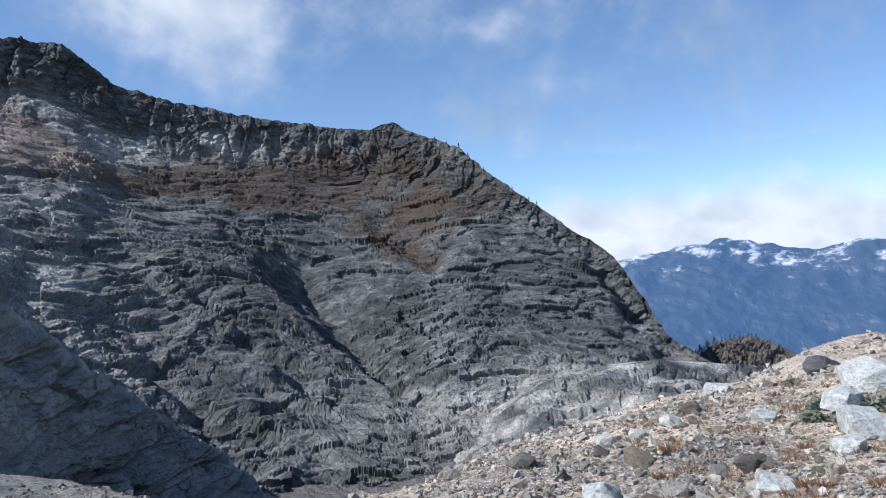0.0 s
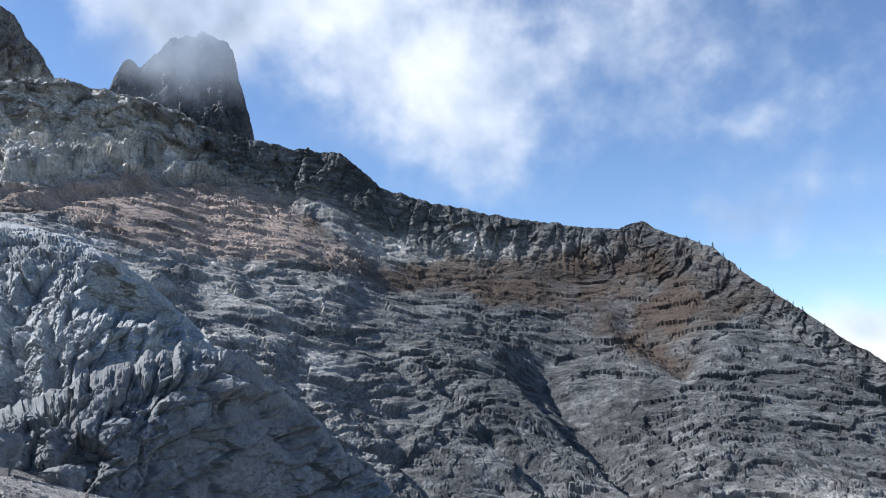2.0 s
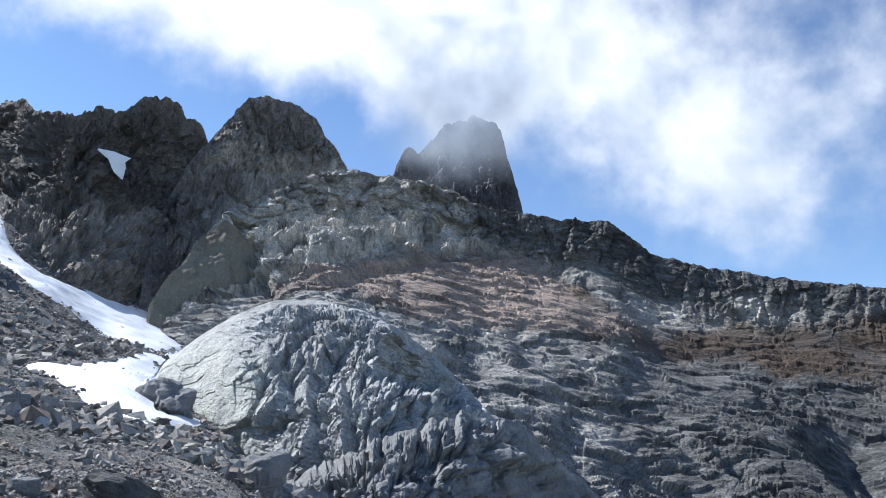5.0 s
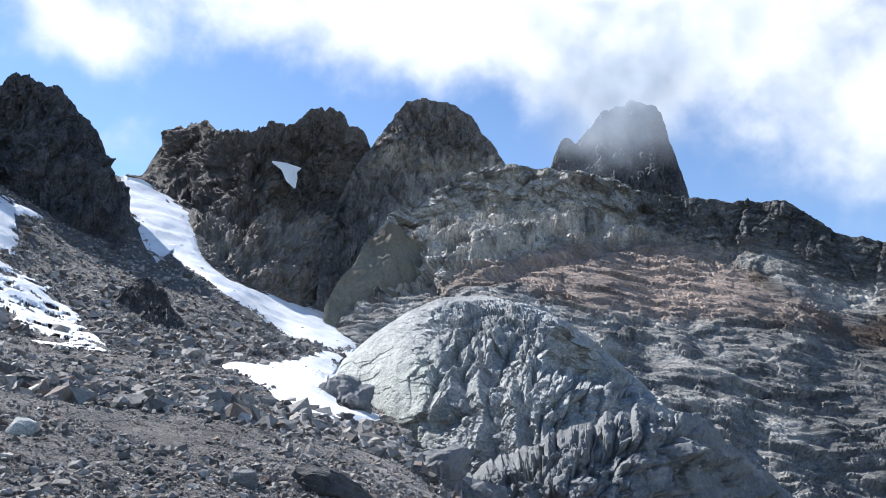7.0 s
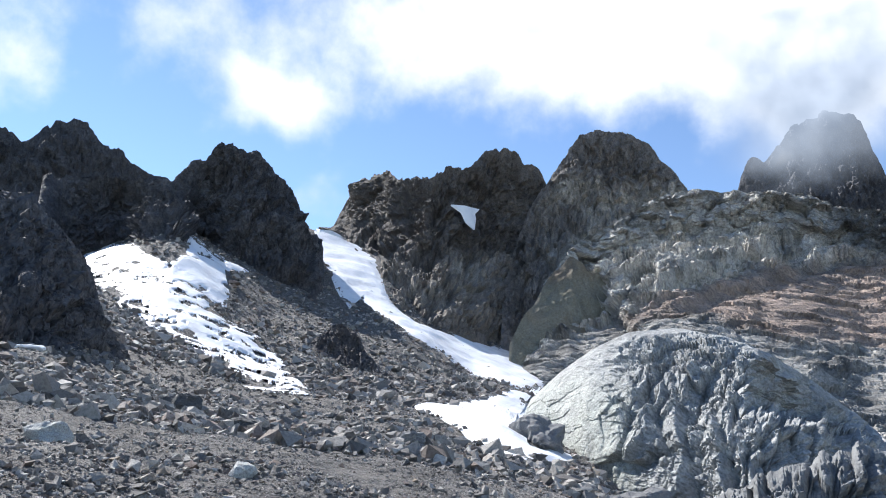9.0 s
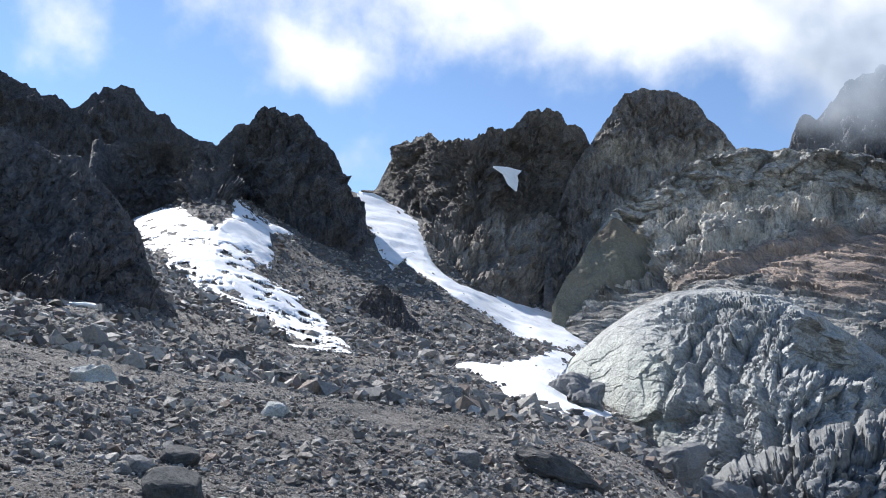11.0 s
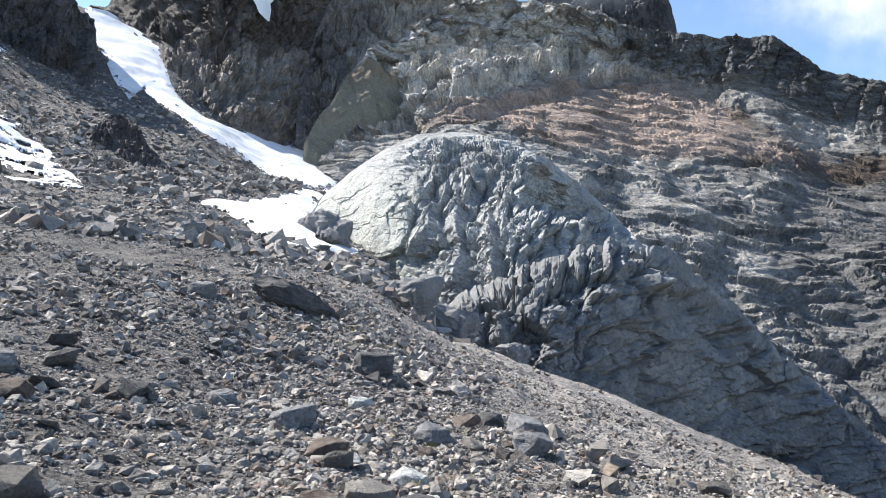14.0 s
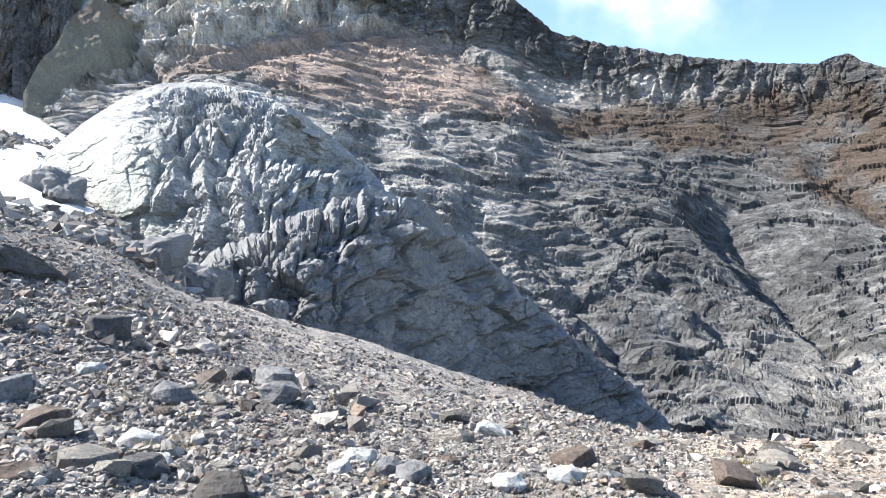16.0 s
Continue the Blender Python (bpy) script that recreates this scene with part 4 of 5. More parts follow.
def apron_relief(P, az, el, s):
    u, q = np.radians(az) * 260 + 3 * fbm(P, 20, 1, seed=85), P[..., 2] + 3 * fbm(P, 30, 2, seed=86)
    BEDS["apron"] = (u, q)
    q = 0.4 * q + 0.2 * np.hypot(P[..., 0], P[..., 1])
    a = 1.6 * facets(u, q, 11, 2.5, 87) + 1.0 * facets(u + q, q, 5, 1.5, 88) + 2 * slabs(u, q, 22, 4, 89) + 3 * fbm(P, 40, 2, seed=84)
    return a * smooth(s, 1.02, 0.85), 0 * s


apron = mass("rock_apron", -30, 6, 480, 60, curve([(-30, -10), (-18, -12), (-6, -14), (6, -18)]), curve([(-30, -8.6), (-26, -7.9), (-22, -7.2), (-18, -6.9), (-15, -6.7), (-11, -7), (-7, -8), (-3, -10), (1, -13), (6, -17)]), lean(curve([(-30, 250), (-18, 205), (-6, 190), (6, 205)]), 75), apron_relief, SLAB,
             "pale grey glacier-worn rock apron below the ridge", "rock", 30, {"pale": lambda P, az, el, s: np.clip(0.3 + 0.8 * fbm(P, 15, 3, seed=83), 0, 1), "along": lambda P, az, el, s: BEDS["apron"][0], "deep": lambda P, az, el, s: np.hypot(P[..., 0], P[..., 1]), "bed": lambda P, az, el, s: BEDS["apron"][1]}, (("lower_shelf", "upper_shelf"), lambda P, az, el, s: np.where(s + 0.15 * fbm(P, 30, 2, seed=82) > 0.5, 1, 0)))


# ---------- clouds ----------
def cloud_material(name, scale):
    m, nodes, links, p = material(name)
    nodes.remove(p)
    pos = nodes.new("ShaderNodeTexCoord").outputs["Object"]
    n = noise_node(nodes, links, pos, scale, 8, 0.55)
    cover = attribute(nodes, "cover")
    math1 = nodes.new("ShaderNodeMath")
    math1.operation, math1.inputs[1].default_value = "MULTIPLY_ADD", 1.5
    links.new(n, math1.inputs[0]), links.new(cover, math1.inputs[2])
    mr = nodes.new("ShaderNodeMapRange")
    mr.interpolation_type = "SMOOTHSTEP"
    for k, v in ((1, 0.45), (2, 1.75), (3, 0.0), (4, 0.96)):
        mr.inputs[k].default_value = v
    links.new(math1.outputs[0], mr.inputs[0])
    em, tr, mx = nodes.new("ShaderNodeEmission"), nodes.new("ShaderNodeBsdfTransparent"), nodes.new("ShaderNodeMixShader")
    links.new(ramp(nodes, links, attribute(nodes, "lit"), [(0.0, (0.30, 0.36, 0.46)), (0.5, (0.55, 0.62, 0.73)), (1.0, (1, 1, 1))]), em.inputs[0])
    em.inputs[1].default_value = 0.69
    links.new(mr.outputs[0], mx.inputs[0]), links.new(tr.outputs[0], mx.inputs[1]), links.new(em.outputs[0], mx.inputs[2])
    links.new(mx.outputs[0], nodes["Material Output"].inputs[0])
    return m


CLOUD, CUMULUS = cloud_material("cloud", 0.0035), cloud_material("cumulus", 0.009)


def cloud_sheet(name, az0, az1, el0, el1, radius, blobs, label, cols=260, rows=140, seed=0, mat=CLOUD):
    """A thin curved sheet of cloud; blobs: (bearing, elevation, half width, half height, weight, brightness)."""
    az, el = np.meshgrid(np.linspace(az0, az1, cols), np.linspace(el0, el1, rows))
    d = radius * np.cos(np.radians(el))
    P = polar(az, el, d)
    wob = radius * 0.012 * np.stack([fbm(P, radius * 0.06, 4, seed=81 + seed + k) for k in range(3)], -1)
    wa, we = az + wob[..., 0] / radius * 57, el + wob[..., 1] / radius * 57
    cover, lit, weight = -0.6 * np.ones_like(az), 0, 1e-6
    for a, e, w, h, k, b in blobs:
        g = np.exp(-(((wa - a) / w) ** 2 + ((we - e) / h) ** 2))
        cover = cover + g * k
        lit, weight = lit + g * b, weight + g
    edge = np.minimum(np.minimum(az - az0, az1 - az) / 3, np.minimum(el - el0, el1 - el) / 2)
    cover = np.where(edge < 1, cover - (1 - edge) * 2, cover)
    ob = new(name, grid_mesh(name, P, mat, {"cover": cover, "lit": np.clip(lit / weight + 0.25 * fbm(P, radius * 0.05, 4, seed=90 + seed), 0, 1)}, None, False))
    ob.visible_shadow = False
    return tagged(ob, label, "cloud")


cloud_sheet("cloud_bank", -45, 125, 6, 62, 4600, [
    (62, 30, 14, 5, 1.6, 1.0), (76.5, 24, 5, 2.6, 1.2, 1.0), (84, 28, 8, 4, 0.8, 0.9), (95, 24, 3, 4, 1.1, 1.0), (45, 30, 12, 5.5, 1.6, 1.0), (30, 28, 10, 6, 1.3, 0.95),
    (20, 21, 7, 6, 1.0, 0.8), (14, 16, 5, 4, 0.6, 0.7), (37, 25, 5, 3, 0.9, 0.7), (0, 30, 30, 12, 0.6, 0.7), (5, 21, 14, 7, 0.4, 0.7), (-4, 11, 6, 3, 0.65, 0.35), (-22, 14, 14, 6, 0.6, 0.35),
    (-4.7, 17.3, 4, 1.2, 0.5, 0.7), (-20, 6, 16, 2.5, 0.6, 0.9), (73.5, 17, 4, 2, 0.6, 0.8)], "soft white and grey cloud bank over the peaks", 240, 100)["kind"] = "structure"
for a, e, w, h, k in ((-11, 1.9, 2.5, 0.8, 1.9), (-17, 1.9, 3.2, 0.7, 1.9), (-22.5, 1.8, 3, 0.7, 1.9), (-27.5, 2.3, 1.7, 1.2, 2.3), (-33, 2, 3, 0.8, 1.9)):
    cloud_sheet("cumulus_cloud", a - 6, a + 6, -2.5, 8, 4450 + a, [(a, e, w, h, k + 1.4, 1.0)], "white cumulus over the distant range", 60, 40, int(-a), CUMULUS)
# Emissive sheet added over the low sky to tone its glare to pale blue.
cloud_sheet("haze_bank", -52, 2, -6, 14, 4800, [(-25, 1.6, 45, 3.6, 2.0, 0.85)], "pale blue glowing haze sheet low over the horizon", 80, 40, 9)["kind"] = "structure"
cloud_sheet("mist_cloud", 26, 52, 15, 32, 600, [(36.6, 26.0, 6, 2.4, 2.1, 0.55), (37, 22.0, 7.5, 2.8, 0.85, 0.3), (36, 29.5, 7, 2.5, 1.3, 0.75), (37, 19.5, 7, 2.6, 0.4, 0.4)], "grey mist wrapped round the rock tower", 120, 80, 5)


# ---------- loose stones ----------
def hull_stone(seed, points, flat=0.7):
    rs = random.Random(seed)
    bm = bmesh.new()
    turn = rs.uniform(0, 6.283)
    for i in range(points):
        h = 1 - 2 * (i + 0.5) / points
        a, w = turn + i * 2.39996, math.sqrt(1 - h * h)
        v = Vector((math.cos(a) * w + rs.gauss(0, 0.22), math.sin(a) * w + rs.gauss(0, 0.22), h + rs.gauss(0, 0.22))).normalized()
        v = Vector((max(-0.84, min(0.84, v.x)), max(-0.9, min(0.9, v.y)), max(-0.78, min(0.78, v.z)) * flat))
        bm.verts.new(v * rs.uniform(0.85, 1.1))
    got = bmesh.ops.convex_hull(bm, input=bm.verts)
    bmesh.ops.delete(bm, geom=[g for g in got["geom_interior"] if isinstance(g, bmesh.types.BMVert)], context="VERTS")
    bmesh.ops.triangulate(bm, faces=bm.faces)
    return bm


def stone_arrays(seed, points, flat):
    bm = hull_stone(seed, points, flat)
    bm.verts.index_update()
    v = np.array([x.co[:] for x in bm.verts])
    f = np.array([[x.index for x in face.verts] for face in bm.faces])
    bm.free()
    return v, f


SMALL = [stone_arrays(100 + k, 11, 0.75) for k in range(14)]
PEBBLE = [stone_arrays(250 + k, 6, 0.8) for k in range(12)]
TINY = [stone_arrays(200 + k, 9, 0.8) for k in range(12)]


def on_snow(az, el):
    hit = np.zeros(az.shape, bool)
    for poly in SNOWS:
        inside = np.zeros(az.shape, bool)
        for (x0, y0), (x1, y1) in zip(poly, poly[1:] + poly[:1]):
            if y0 != y1:
                inside ^= ((y0 > el) != (y1 > el)) & (az < (x1 - x0) * (el - y0) / (y1 - y0) + x0)
        hit |= inside
    return hit


OPEN_FROM = curve([(-40, -16), (-5, -17), (5, -18.8), (20, -20.2), (35, -20.5), (50, -19.8), (65, -18), (80, -16.5), (85, -14.6), (90, -12.2), (95, -9.2), (104, -5)])


def scatter(name, count, az0, az1, d0, d1, size, power, shapes, label, seed, sink=0.25):
    """Many loose stones on the ground, joined; sizes follow a power law."""
    rs = np.random.RandomState(seed)
    az = rs.uniform(az0, az1, count)
    d = np.exp(rs.uniform(math.log(d0), math.log(d1), count))
    open_ground = ground_el(az, d) > OPEN_FROM(az) - 4
    az, d = az[open_ground], d[open_ground]
    count = len(az)
    if d1 > 60:
        ok = ~(on_snow(az, ground_el(az, d)) & (d > 60) & (rs.uniform(0, 1, count) < 0.97))
        az, d = az[ok], d[ok]
    P = ground_at(az[None], d[None])[0]
    clump = 0.75 + 0.5 * fbm(P, 5, 2, seed=seed)
    r = clump * size[0] * (1 - rs.uniform(0, 1, len(az)) * (1 - (size[0] / size[1]) ** power)) ** (-1 / power)
    r = r * np.where(az < 30, 0.72, 0.88) * (np.clip(np.sqrt(d / 13), 0.85, 1.9) if d1 < 60 else 1.0)
    V, F, base = [], [], 0
    pick = rs.randint(0, len(shapes), len(az))
    for k, (v, f) in enumerate(shapes):
        idx = np.where(pick == k)[0]
        n = len(idx)
        ang, tip = rs.uniform(0, 6.283, n), rs.normal(0, 0.35, n)
        w = v[None] * (r[idx, None, None] * rs.uniform(0.65, 1.25, (n, 1, 3)))
        y, z = w[..., 1] * np.cos(tip)[:, None] - w[..., 2] * np.sin(tip)[:, None], w[..., 1] * np.sin(tip)[:, None] + w[..., 2] * np.cos(tip)[:, None]
        x = w[..., 0] * np.cos(ang)[:, None] - y * np.sin(ang)[:, None]
        y = w[..., 0] * np.sin(ang)[:, None] + y * np.cos(ang)[:, None]
        q = np.stack([x, y, z + (r[idx] * (0.5 - sink))[:, None]], -1) + P[idx][:, None]
        V.append(q.reshape(-1, 3))
        F.append((f[None] + (np.arange(n) * len(v))[:, None, None]).reshape(-1, 3) + base)
        base += n * len(v)
    mesh = bpy.data.meshes.new(name)
    mesh_arrays(mesh, np.concatenate(V), np.concatenate(F))
    mesh.materials.append(STONE)
    return tagged(new(name, mesh), label, "stones", kind="stuff")


scatter("gravel", 12500, -36, 104, 4, 22, (0.02, 0.14), 2.1, SMALL, "loose grey angular gravel on the moraine", 1)
scatter("gravel", 9000, -34, 98, 3.4, 11, (0.015, 0.075), 2.0, TINY, "fine loose gravel between the stones", 9)
scatter("gravel", 9000, -36, 62, 6, 30, (0.03, 0.17), 2.2, PEBBLE, "loose pale gravel on ochre soil", 5)
scatter("gravel", 11000, -36, 2, 6, 24, (0.03, 0.18), 2.0, TINY, "broken pale stones on the ochre moraine", 14)
scatter("gravel", 12000, 14, 62, 4.6, 13, (0.03, 0.15), 2.1, TINY, "small broken grey gravel covering the moraine", 12)
scatter("gravel", 10000, 10, 64, 11, 30, (0.035, 0.16), 2.1, PEBBLE, "small broken grey gravel covering the moraine", 13)
scatter("scree", 3500, -36, 2, 18, 60, (0.07, 0.4), 2.0, PEBBLE, "pale broken stones on the moraine crest", 15)
scatter("scree", 14000, -36, 104, 8, 70, (0.04, 0.3), 2.3, PEBBLE, "grey broken scree stones", 2)
scatter("scree", 8500, 44, 100, 6, 20, (0.03, 0.2), 2.1, SMALL, "grey broken scree stones", 7)
scatter("scree", 20000, 44, 100, 14, 70, (0.05, 0.34), 2.1, PEBBLE, "grey broken scree stones", 8)
scatter("talus", 23000, 46, 100, 42, 230, (0.2, 1.4), 1.8, PEBBLE, "dark grey talus blocks below the cliffs", 3)
scatter("talus", 22000, 54, 96, 140, 400, (0.5, 2.6), 1.8, PEBBLE, "dark grey talus blocks below the cliffs", 4)


def boulder_mesh(seed, size, mat):
    bm = hull_stone(seed, 20, random.Random(seed).uniform(0.6, 0.85))
    bmesh.ops.dissolve_limit(bm, angle_limit=radians(14), verts=bm.verts, edges=bm.edges)
    bmesh.ops.bevel(bm, geom=bm.edges[:], offset=0.07, segments=2, affect="EDGES", profile=0.6)
    bmesh.ops.triangulate(bm, faces=bm.faces)
    bmesh.ops.subdivide_edges(bm, edges=[e for e in bm.edges if e.calc_length() > 0.3], cuts=1)
    bmesh.ops.triangulate(bm, faces=bm.faces)
    if size > 1.2:
        for _ in range(2 if size > 6 else 1):
            bmesh.ops.subdivide_edges(bm, edges=bm.edges[:], cuts=1, use_grid_fill=True)
        bmesh.ops.triangulate(bm, faces=bm.faces)
        for v in bm.verts:
            v.co += v.co.normalized() * (0.28 * noise.noise(v.co * 1.4 + Vector((0, seed, 0))) - 0.16 * abs(noise.noise(v.co * 3.1)) + 0.07 * noise.noise(v.co * 9))
    for v in bm.verts:
        v.co += v.co.normalized() * (0.10 * noise.noise(v.co * 1.8 + Vector((seed, 0, 0))) + 0.04 * noise.noise(v.co * 6))
        v.co *= size * 0.62
    mesh = bpy.data.meshes.new("boulder")
    bm.to_mesh(mesh)
    bm.free()
    mesh.materials.append(mat)
    return mesh


BOULDER = {"dark": rock_material("dark_boulder", (0.05, 0.05, 0.052), (0.10, 0.10, 0.10), (0.18, 0.175, 0.17), 4, 0.8, depth=0.06),
           "grey": rock_material("grey_boulder", (0.12, 0.12, 0.122), (0.22, 0.22, 0.22), (0.34, 0.335, 0.33), 4, 0.8, depth=0.06),
           "pale": rock_material("pale_boulder", (0.34, 0.343, 0.325), (0.5, 0.503, 0.475), (0.66, 0.66, 0.625), 4, 0.8, depth=0.06),
           "rusty": rock_material("rusty_boulder", (0.075, 0.06, 0.05), (0.145, 0.115, 0.095), (0.25, 0.21, 0.18), 4, 0.8, depth=0.06)}
# bearing, distance, width
BOULDERS = {
    "dark": [(52.8, 14.8, 0.73), (44.3, 11.6, 0.37), (49.5, 5.1, 0.26), (57.9, 8.9, 0.4), (-25.4, 20, 0.72), (84.7, 11.2, 0.79), (68.5, 9.4, 0.39), (81.8, 70.5, 3.3), (77.5, 49.4, 1.7), (84.4, 14.7, 0.62), (69.6, 46.2, 1.3)],
    "grey": [(42, 11.4, 0.6), (41.5, 9.4, 0.46), (48.4, 9.3, 0.39), (33.4, 5.3, 0.18), (18.3, 5.3, 0.19), (31.8, 5.1, 0.2), (42.5, 75, 3.2), (76.7, 10.7, 0.45),
             (82.1, 6.7, 0.35), (58.2, 8.8, 0.46), (65.7, 58, 1.85), (42.9, 69, 2.7), (63.2, 10.3, 0.36), (64.7, 19.2, 0.68), (87, 13.1, 0.46), (50.2, 60, 4.5), (47.5, 66, 5), (56.2, 112, 7.5)],
    "pale": [(-11, 13.2, 0.34), (-10.4, 8.4, 0.43), (-22.1, 8.1, 0.35), (48.5, 5.6, 0.19), (36.9, 5.3, 0.16), (35.4, 5.9, 0.24), (21.5, 5.1, 0.2), (25.3, 5, 0.18), (26.5, 8.5, 0.35), (53.6, 11.2, 0.35), (54.1, 7.1, 0.17), (50.1, 6.6, 0.27), (-28.1, 14.6, 0.95), (-27.8, 11.2, 0.69), (-18.8, 20.9, 0.75),
             (-26.4, 13, 0.52), (-15.6, 13.3, 0.34), (-21.6, 13, 0.38), (-26.6, 9.7, 0.35), (-13.3, 13.1, 0.28), (81.3, 10.7, 0.49), (78.2, 22.7, 0.65), (90, 28.4, 1.26)],
    "rusty": [(20.8, 6.5, 0.33), (55.7, 7.3, 0.38), (56.3, 5.1, 0.21), (-17, 14.5, 0.42), (75.7, 8.8, 0.37)]}
WORDS = {"dark": "dark grey angular boulder lying on the moraine", "grey": "mid-grey weathered boulder lying in gravel", "pale": "pale grey sharp-edged boulder lying in gravel", "rusty": "rusty brown boulder lying on the gravel"}
k = 0
for tone, places in BOULDERS.items():
    for az, d, width in places:
        k += 1
        ob = new("boulder", boulder_mesh(300 + k, width, BOULDER[tone]))
        x, y, z = ground_at(np.array([[az]]), np.array([[float(d)]]))[0, 0]
        ob.matrix_world = pose(x, y, z + width * 0.15, random.uniform(-12, 12), random.uniform(-12, 12), random.uniform(0, 360))
        tagged(ob, WORDS[tone], "boulder", "boulders on the moraine")

long_block = new("boulder", boulder_mesh(392, 1.9, BOULDER["dark"]))
x, y, z = ground_at(np.array([[58.4]]), np.array([[20.0]]))[0, 0]
long_block.matrix_world = pose(x, y, z + 0.1, -12, 24, 62) @ Matrix.Diagonal((1.25, 0.85, 0.62, 1))
tagged(long_block, "long dark boulder half sunk in the moraine slope", "boulder", "boulders on the moraine")

for az, d, width in ((88.8, 80, 2.6), (91.5, 92, 3.2), (87.2, 66, 1.3)):
    ob = new("snow_patch", boulder_mesh(int(az * 10), width, SNOW))
    x, y, z = ground_at(np.array([[az]]), np.array([[float(d)]]))[0, 0]
    ob.matrix_world = pose(x, y, z, 0, 0, az) @ Matrix.Diagonal((1.3, 0.8, 0.45, 1))
    tagged(ob, "small leftover lump of white snow between rocks", "snow", "leftover snow")


# ---------- plants ----------
def leaf_material(name, a, b):
    m, nodes, links, p = material(name)
    pos = nodes.new("ShaderNodeTexCoord").outputs["Object"]
    n = noise_node(nodes, links, pos, 3.0, 4, 0.6)
    links.new(ramp(nodes, links, n, [(0.3, a), (0.7, b)]), p.inputs["Base Color"])
    p.inputs["Roughness"].default_value = 0.7
    return m


NEEDLES = leaf_material("conifer_needles", (0.012, 0.022, 0.012), (0.035, 0.05, 0.022))
SHRUB = leaf_material("alpine_shrub_leaves", (0.09, 0.105, 0.07), (0.19, 0.205, 0.14))
GRASS = leaf_material("dry_alpine_grass", (0.12, 0.11, 0.03), (0.30, 0.25, 0.09))
BARK, bn, bl, bp = material("bark")
bl.new(ramp(bn, bl, noise_node(bn, bl, bn.new("ShaderNodeTexCoord").outputs["Object"], 8), [(0.3, (0.05, 0.04, 0.03)), (0.7, (0.13, 0.11, 0.09))]), bp.inputs["Base Color"])


def conifer(height, seed):
    """A stunted fir: tapered trunk, drooping whorls of small sprays with gaps."""
    rs = random.Random(seed)
    tree = tagged(new("conifer"), "small dark green alpine conifer on the rocky crest", "tree", "trees on the crest")
    bm = bmesh.new()
    bmesh.ops.create_cone(bm, cap_ends=True, segments=7, radius1=height * 0.03, radius2=height * 0.004, depth=height, matrix=Matrix.Translation((0, 0, height / 2)))
    mesh = bpy.data.meshes.new("trunk")
    bm.to_mesh(mesh), bm.free()
    mesh.materials.append(BARK)
    part("trunk", mesh, tree)
    bm = bmesh.new()
    for i in range(150):
        h = rs.uniform(0.1, 0.99) ** 0.9
        reach = (1 - h) * 0.27 * rs.uniform(0.3, 1.15) + 0.02
        a = rs.uniform(0, 6.283)
        c = Vector((math.cos(a) * reach, math.sin(a) * reach, h - reach * 0.4)) * height
        ln = height * rs.uniform(0.04, 0.09)
        out, side = Vector((math.cos(a), math.sin(a), -0.35)) * ln, Vector((-math.sin(a), math.cos(a), rs.uniform(-0.3, 0.3))) * ln * 0.6
        up = Vector((0, 0, ln * 0.5))
        v = [bm.verts.new(c + w) for w in (-out, side, out, -side, up)]
        for f in ((0, 1, 4), (1, 2, 4), (2, 3, 4), (3, 0, 4), (3, 2, 1, 0)):
            bm.faces.new([v[j] for j in f])
    mesh = bpy.data.meshes.new("crown")
    bm.to_mesh(mesh), bm.free()
    mesh.materials.append(NEEDLES)
    part("crown", mesh, tree)
    return tree


def crest_point(name, az, drop=0.3):
    a, P = CRESTS[name]
    return P[int(np.argmin(abs(a - az)))] - np.array([0, 0, drop])


KINDS = [conifer(4.5, 1), conifer(5.5, 2), conifer(3.2, 3)]
spots = [("rock_knoll", a) for a in (-17.5, -17.8, -18.1, -18.4, -18.75, -19.0, -19.5, -20.1, -20.7, -21.2, -21.7, -22.3, -22.9, -18.25, -18.6, -19.25, -19.8, -20.4, -20.95, -21.45, -22.0, -17.65, -17.95)] + [("mountain_ridge", a) for a in (-8.2, -7.0, -6.4, -6.1, -5.2, -3.2, -2.9, -2.1, -1.5, -0.6, 0.3)]
rs = random.Random(5)
for i, (where, az) in enumerate(spots):
    x, y, z = crest_point(where, az)
    m = pose(x, y, z, 0, 0, rs.uniform(0, 360))
    size = (rs.uniform(0.55, 0.9) if az > -19.2 else rs.uniform(0.3, 0.5)) if where == "rock_knoll" else rs.uniform(0.3, 0.55)
    tree = KINDS[i] if i < 3 else copy_thing(KINDS[i % 3], m)
    tree.matrix_basis = m @ Matrix.Scale(size, 4)


def blades(name, places, mat, label, category, height, count, lean_out, seed):
    """Tufts of thin blades or leaves rooted at the given ground places."""
    rs = random.Random(seed)
    V, F = [], []
    for x, y, z, r in places:
        for _ in range(count):
            a, q = rs.uniform(0, 6.283), r * math.sqrt(rs.random())
            b = Vector((x + math.cos(a) * q, y + math.sin(a) * q, z - 0.01))
            h, t = height * rs.uniform(0.5, 1.2), rs.uniform(0, 6.283)
            w = Vector((math.cos(t), math.sin(t), 0)) * height * 0.07
            tip = b + Vector((math.cos(a) * lean_out * h, math.sin(a) * lean_out * h, h))
            k = len(V)
            V += [b - w, b + w, tip]
            F.append((k, k + 1, k + 2))
    mesh = bpy.data.meshes.new(name)
    mesh_arrays(mesh, np.array([v[:] for v in V]), np.array(F))
    mesh.materials.append(mat)
    return tagged(new(name, mesh), label, category, kind="stuff")


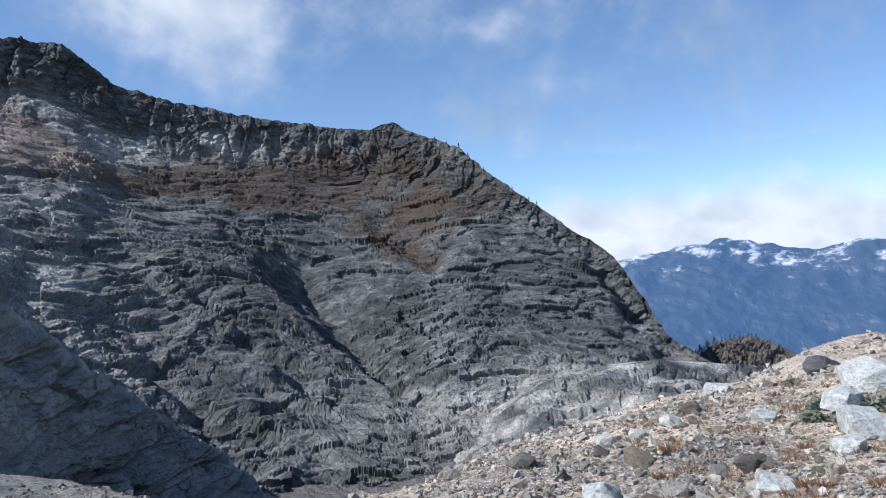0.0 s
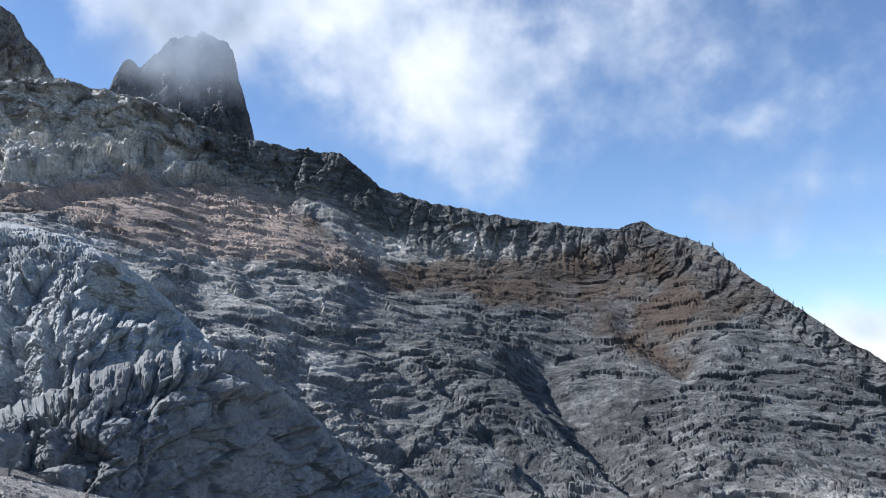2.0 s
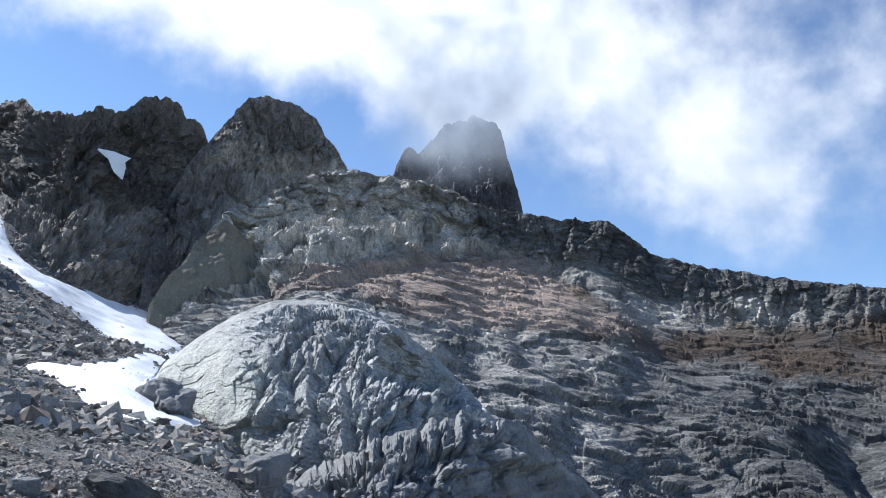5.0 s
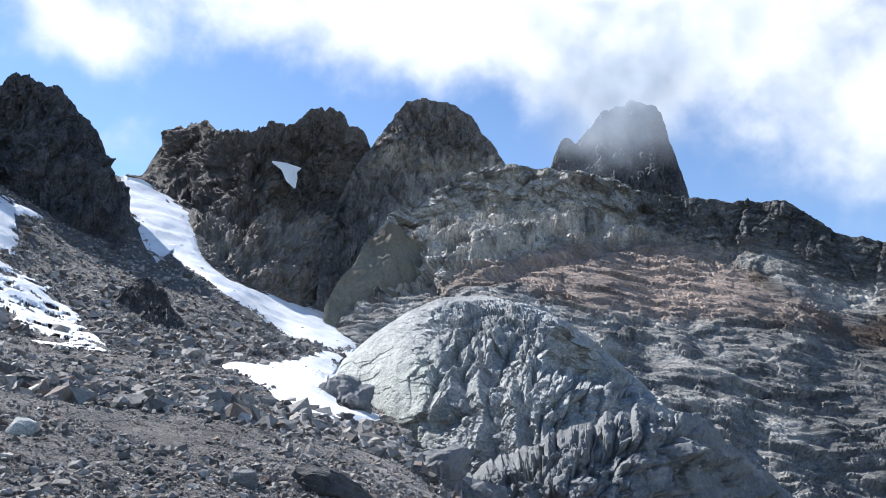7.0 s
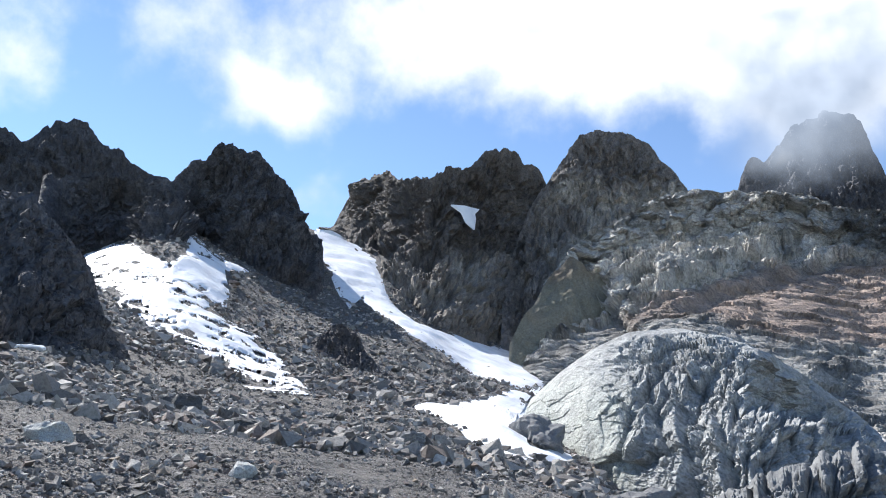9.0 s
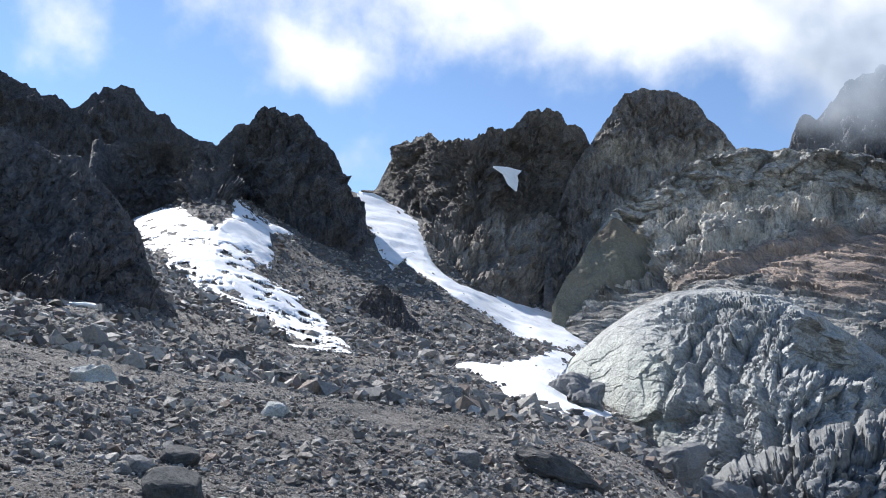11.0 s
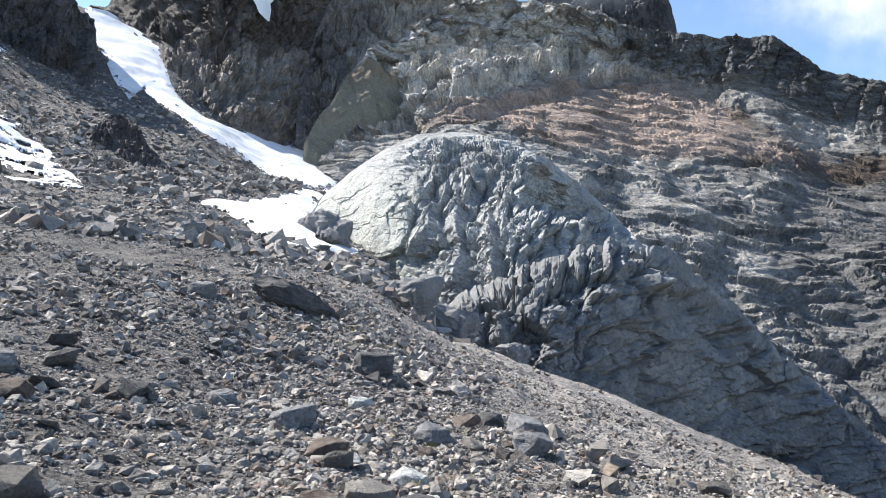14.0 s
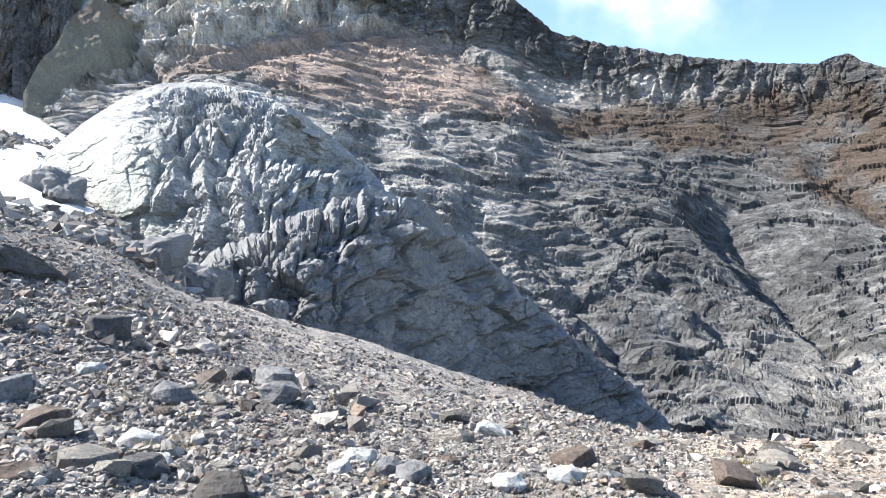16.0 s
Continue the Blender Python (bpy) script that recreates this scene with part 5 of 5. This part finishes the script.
tufts = []
for az0, az1, d0, d1, n in ((-30, -5, 8, 20, 90), (5, 35, 5, 9, 9), (50, 56, 16, 21, 26), (46, 55, 6, 14, 14)):
    for _ in range(n):
        a, d = rs.uniform(az0, az1), rs.uniform(d0, d1)
        x, y, z = ground_at(np.array([[a]]), np.array([[d]]))[0, 0]
        tufts.append((x, y, z, rs.uniform(0.06, 0.22)))
blades("grass", tufts, GRASS, "dry yellow-green grass tufts among the stones", "grass", 0.06, 70, 0.6, 6)


sprigs = []
for _ in range(70):
    a, d = rs.uniform(-31, -12), rs.uniform(7, 18)
    x, y, z = ground_at(np.array([[a]]), np.array([[d]]))[0, 0]
    sprigs.append((x, y, z, rs.uniform(0.08, 0.3)))
HEATH = leaf_material("autumn_heath", (0.12, 0.055, 0.025), (0.3, 0.15, 0.06))
blades("heath", sprigs, HEATH, "low rust-coloured autumn heath between the stones", "heath", 0.08, 110, 0.6, 8)


def shrub(az, d, r, seed):
    """A low cushion of small leaves on short stems."""
    rs = random.Random(seed)
    x, y, z = ground_at(np.array([[az]]), np.array([[float(d)]]))[0, 0]
    bm = bmesh.new()
    for _ in range(420):
        a, q, h = rs.uniform(0, 6.283), r * math.sqrt(rs.random()), rs.random()
        c = Vector((math.cos(a) * q, math.sin(a) * q, (1 - (q / r) ** 2) * r * 0.5 * h + 0.02))
        e1, e2 = (Vector((rs.gauss(0, 1), rs.gauss(0, 1), rs.gauss(0, 0.6))).normalized() * 0.035 for _ in range(2))
        bm.faces.new([bm.verts.new(c + w) for w in (-e1, e2, e1, -e2)])
    mesh = bpy.data.meshes.new("alpine_shrub")
    bm.to_mesh(mesh), bm.free()
    mesh.materials.append(SHRUB)
    ob = tagged(new("alpine_shrub", mesh), "low dull green alpine cushion shrub between boulders", "shrub", "shrubs on the moraine")
    ob.matrix_world = pose(x, y, z, 0, 0, 0)


for i, (az, d, r) in enumerate(((-25.6, 13.2, 0.32), (-27.0, 12.4, 0.3), (-28.6, 13.0, 0.34), (-24.8, 12.2, 0.2), (-26.2, 14.2, 0.25), (-23.5, 17, 0.2))):
    shrub(az, d, r, 40 + i)

# ---------- single stones of the near ground ----------
PIECES = []
for i in range(14):
    bm = hull_stone(500 + i, 15, 0.7)
    mesh = bpy.data.meshes.new("stone")
    bm.to_mesh(mesh), bm.free()
    mesh.materials.append(STONE)
    PIECES.append(mesh)
rs = random.Random(11)
for i in range(300):
    az, d = rs.uniform(-31, 94), math.exp(rs.uniform(math.log(4.6), math.log(14)))
    r = min(0.2, 0.045 * rs.paretovariate(2.2)) * (0.7 + d / 20)
    x, y, z = ground_at(np.array([[az]]), np.array([[d]]))[0, 0]
    ob = new("stone", PIECES[i % 14])
    ob.parent = ground
    ob.matrix_world = pose(x, y, z + r * 0.3, rs.uniform(-25, 25), rs.uniform(-25, 25), rs.uniform(0, 360)) @ Matrix.Diagonal((r, r * rs.uniform(0.7, 1.2), r * rs.uniform(0.7, 1), 1))
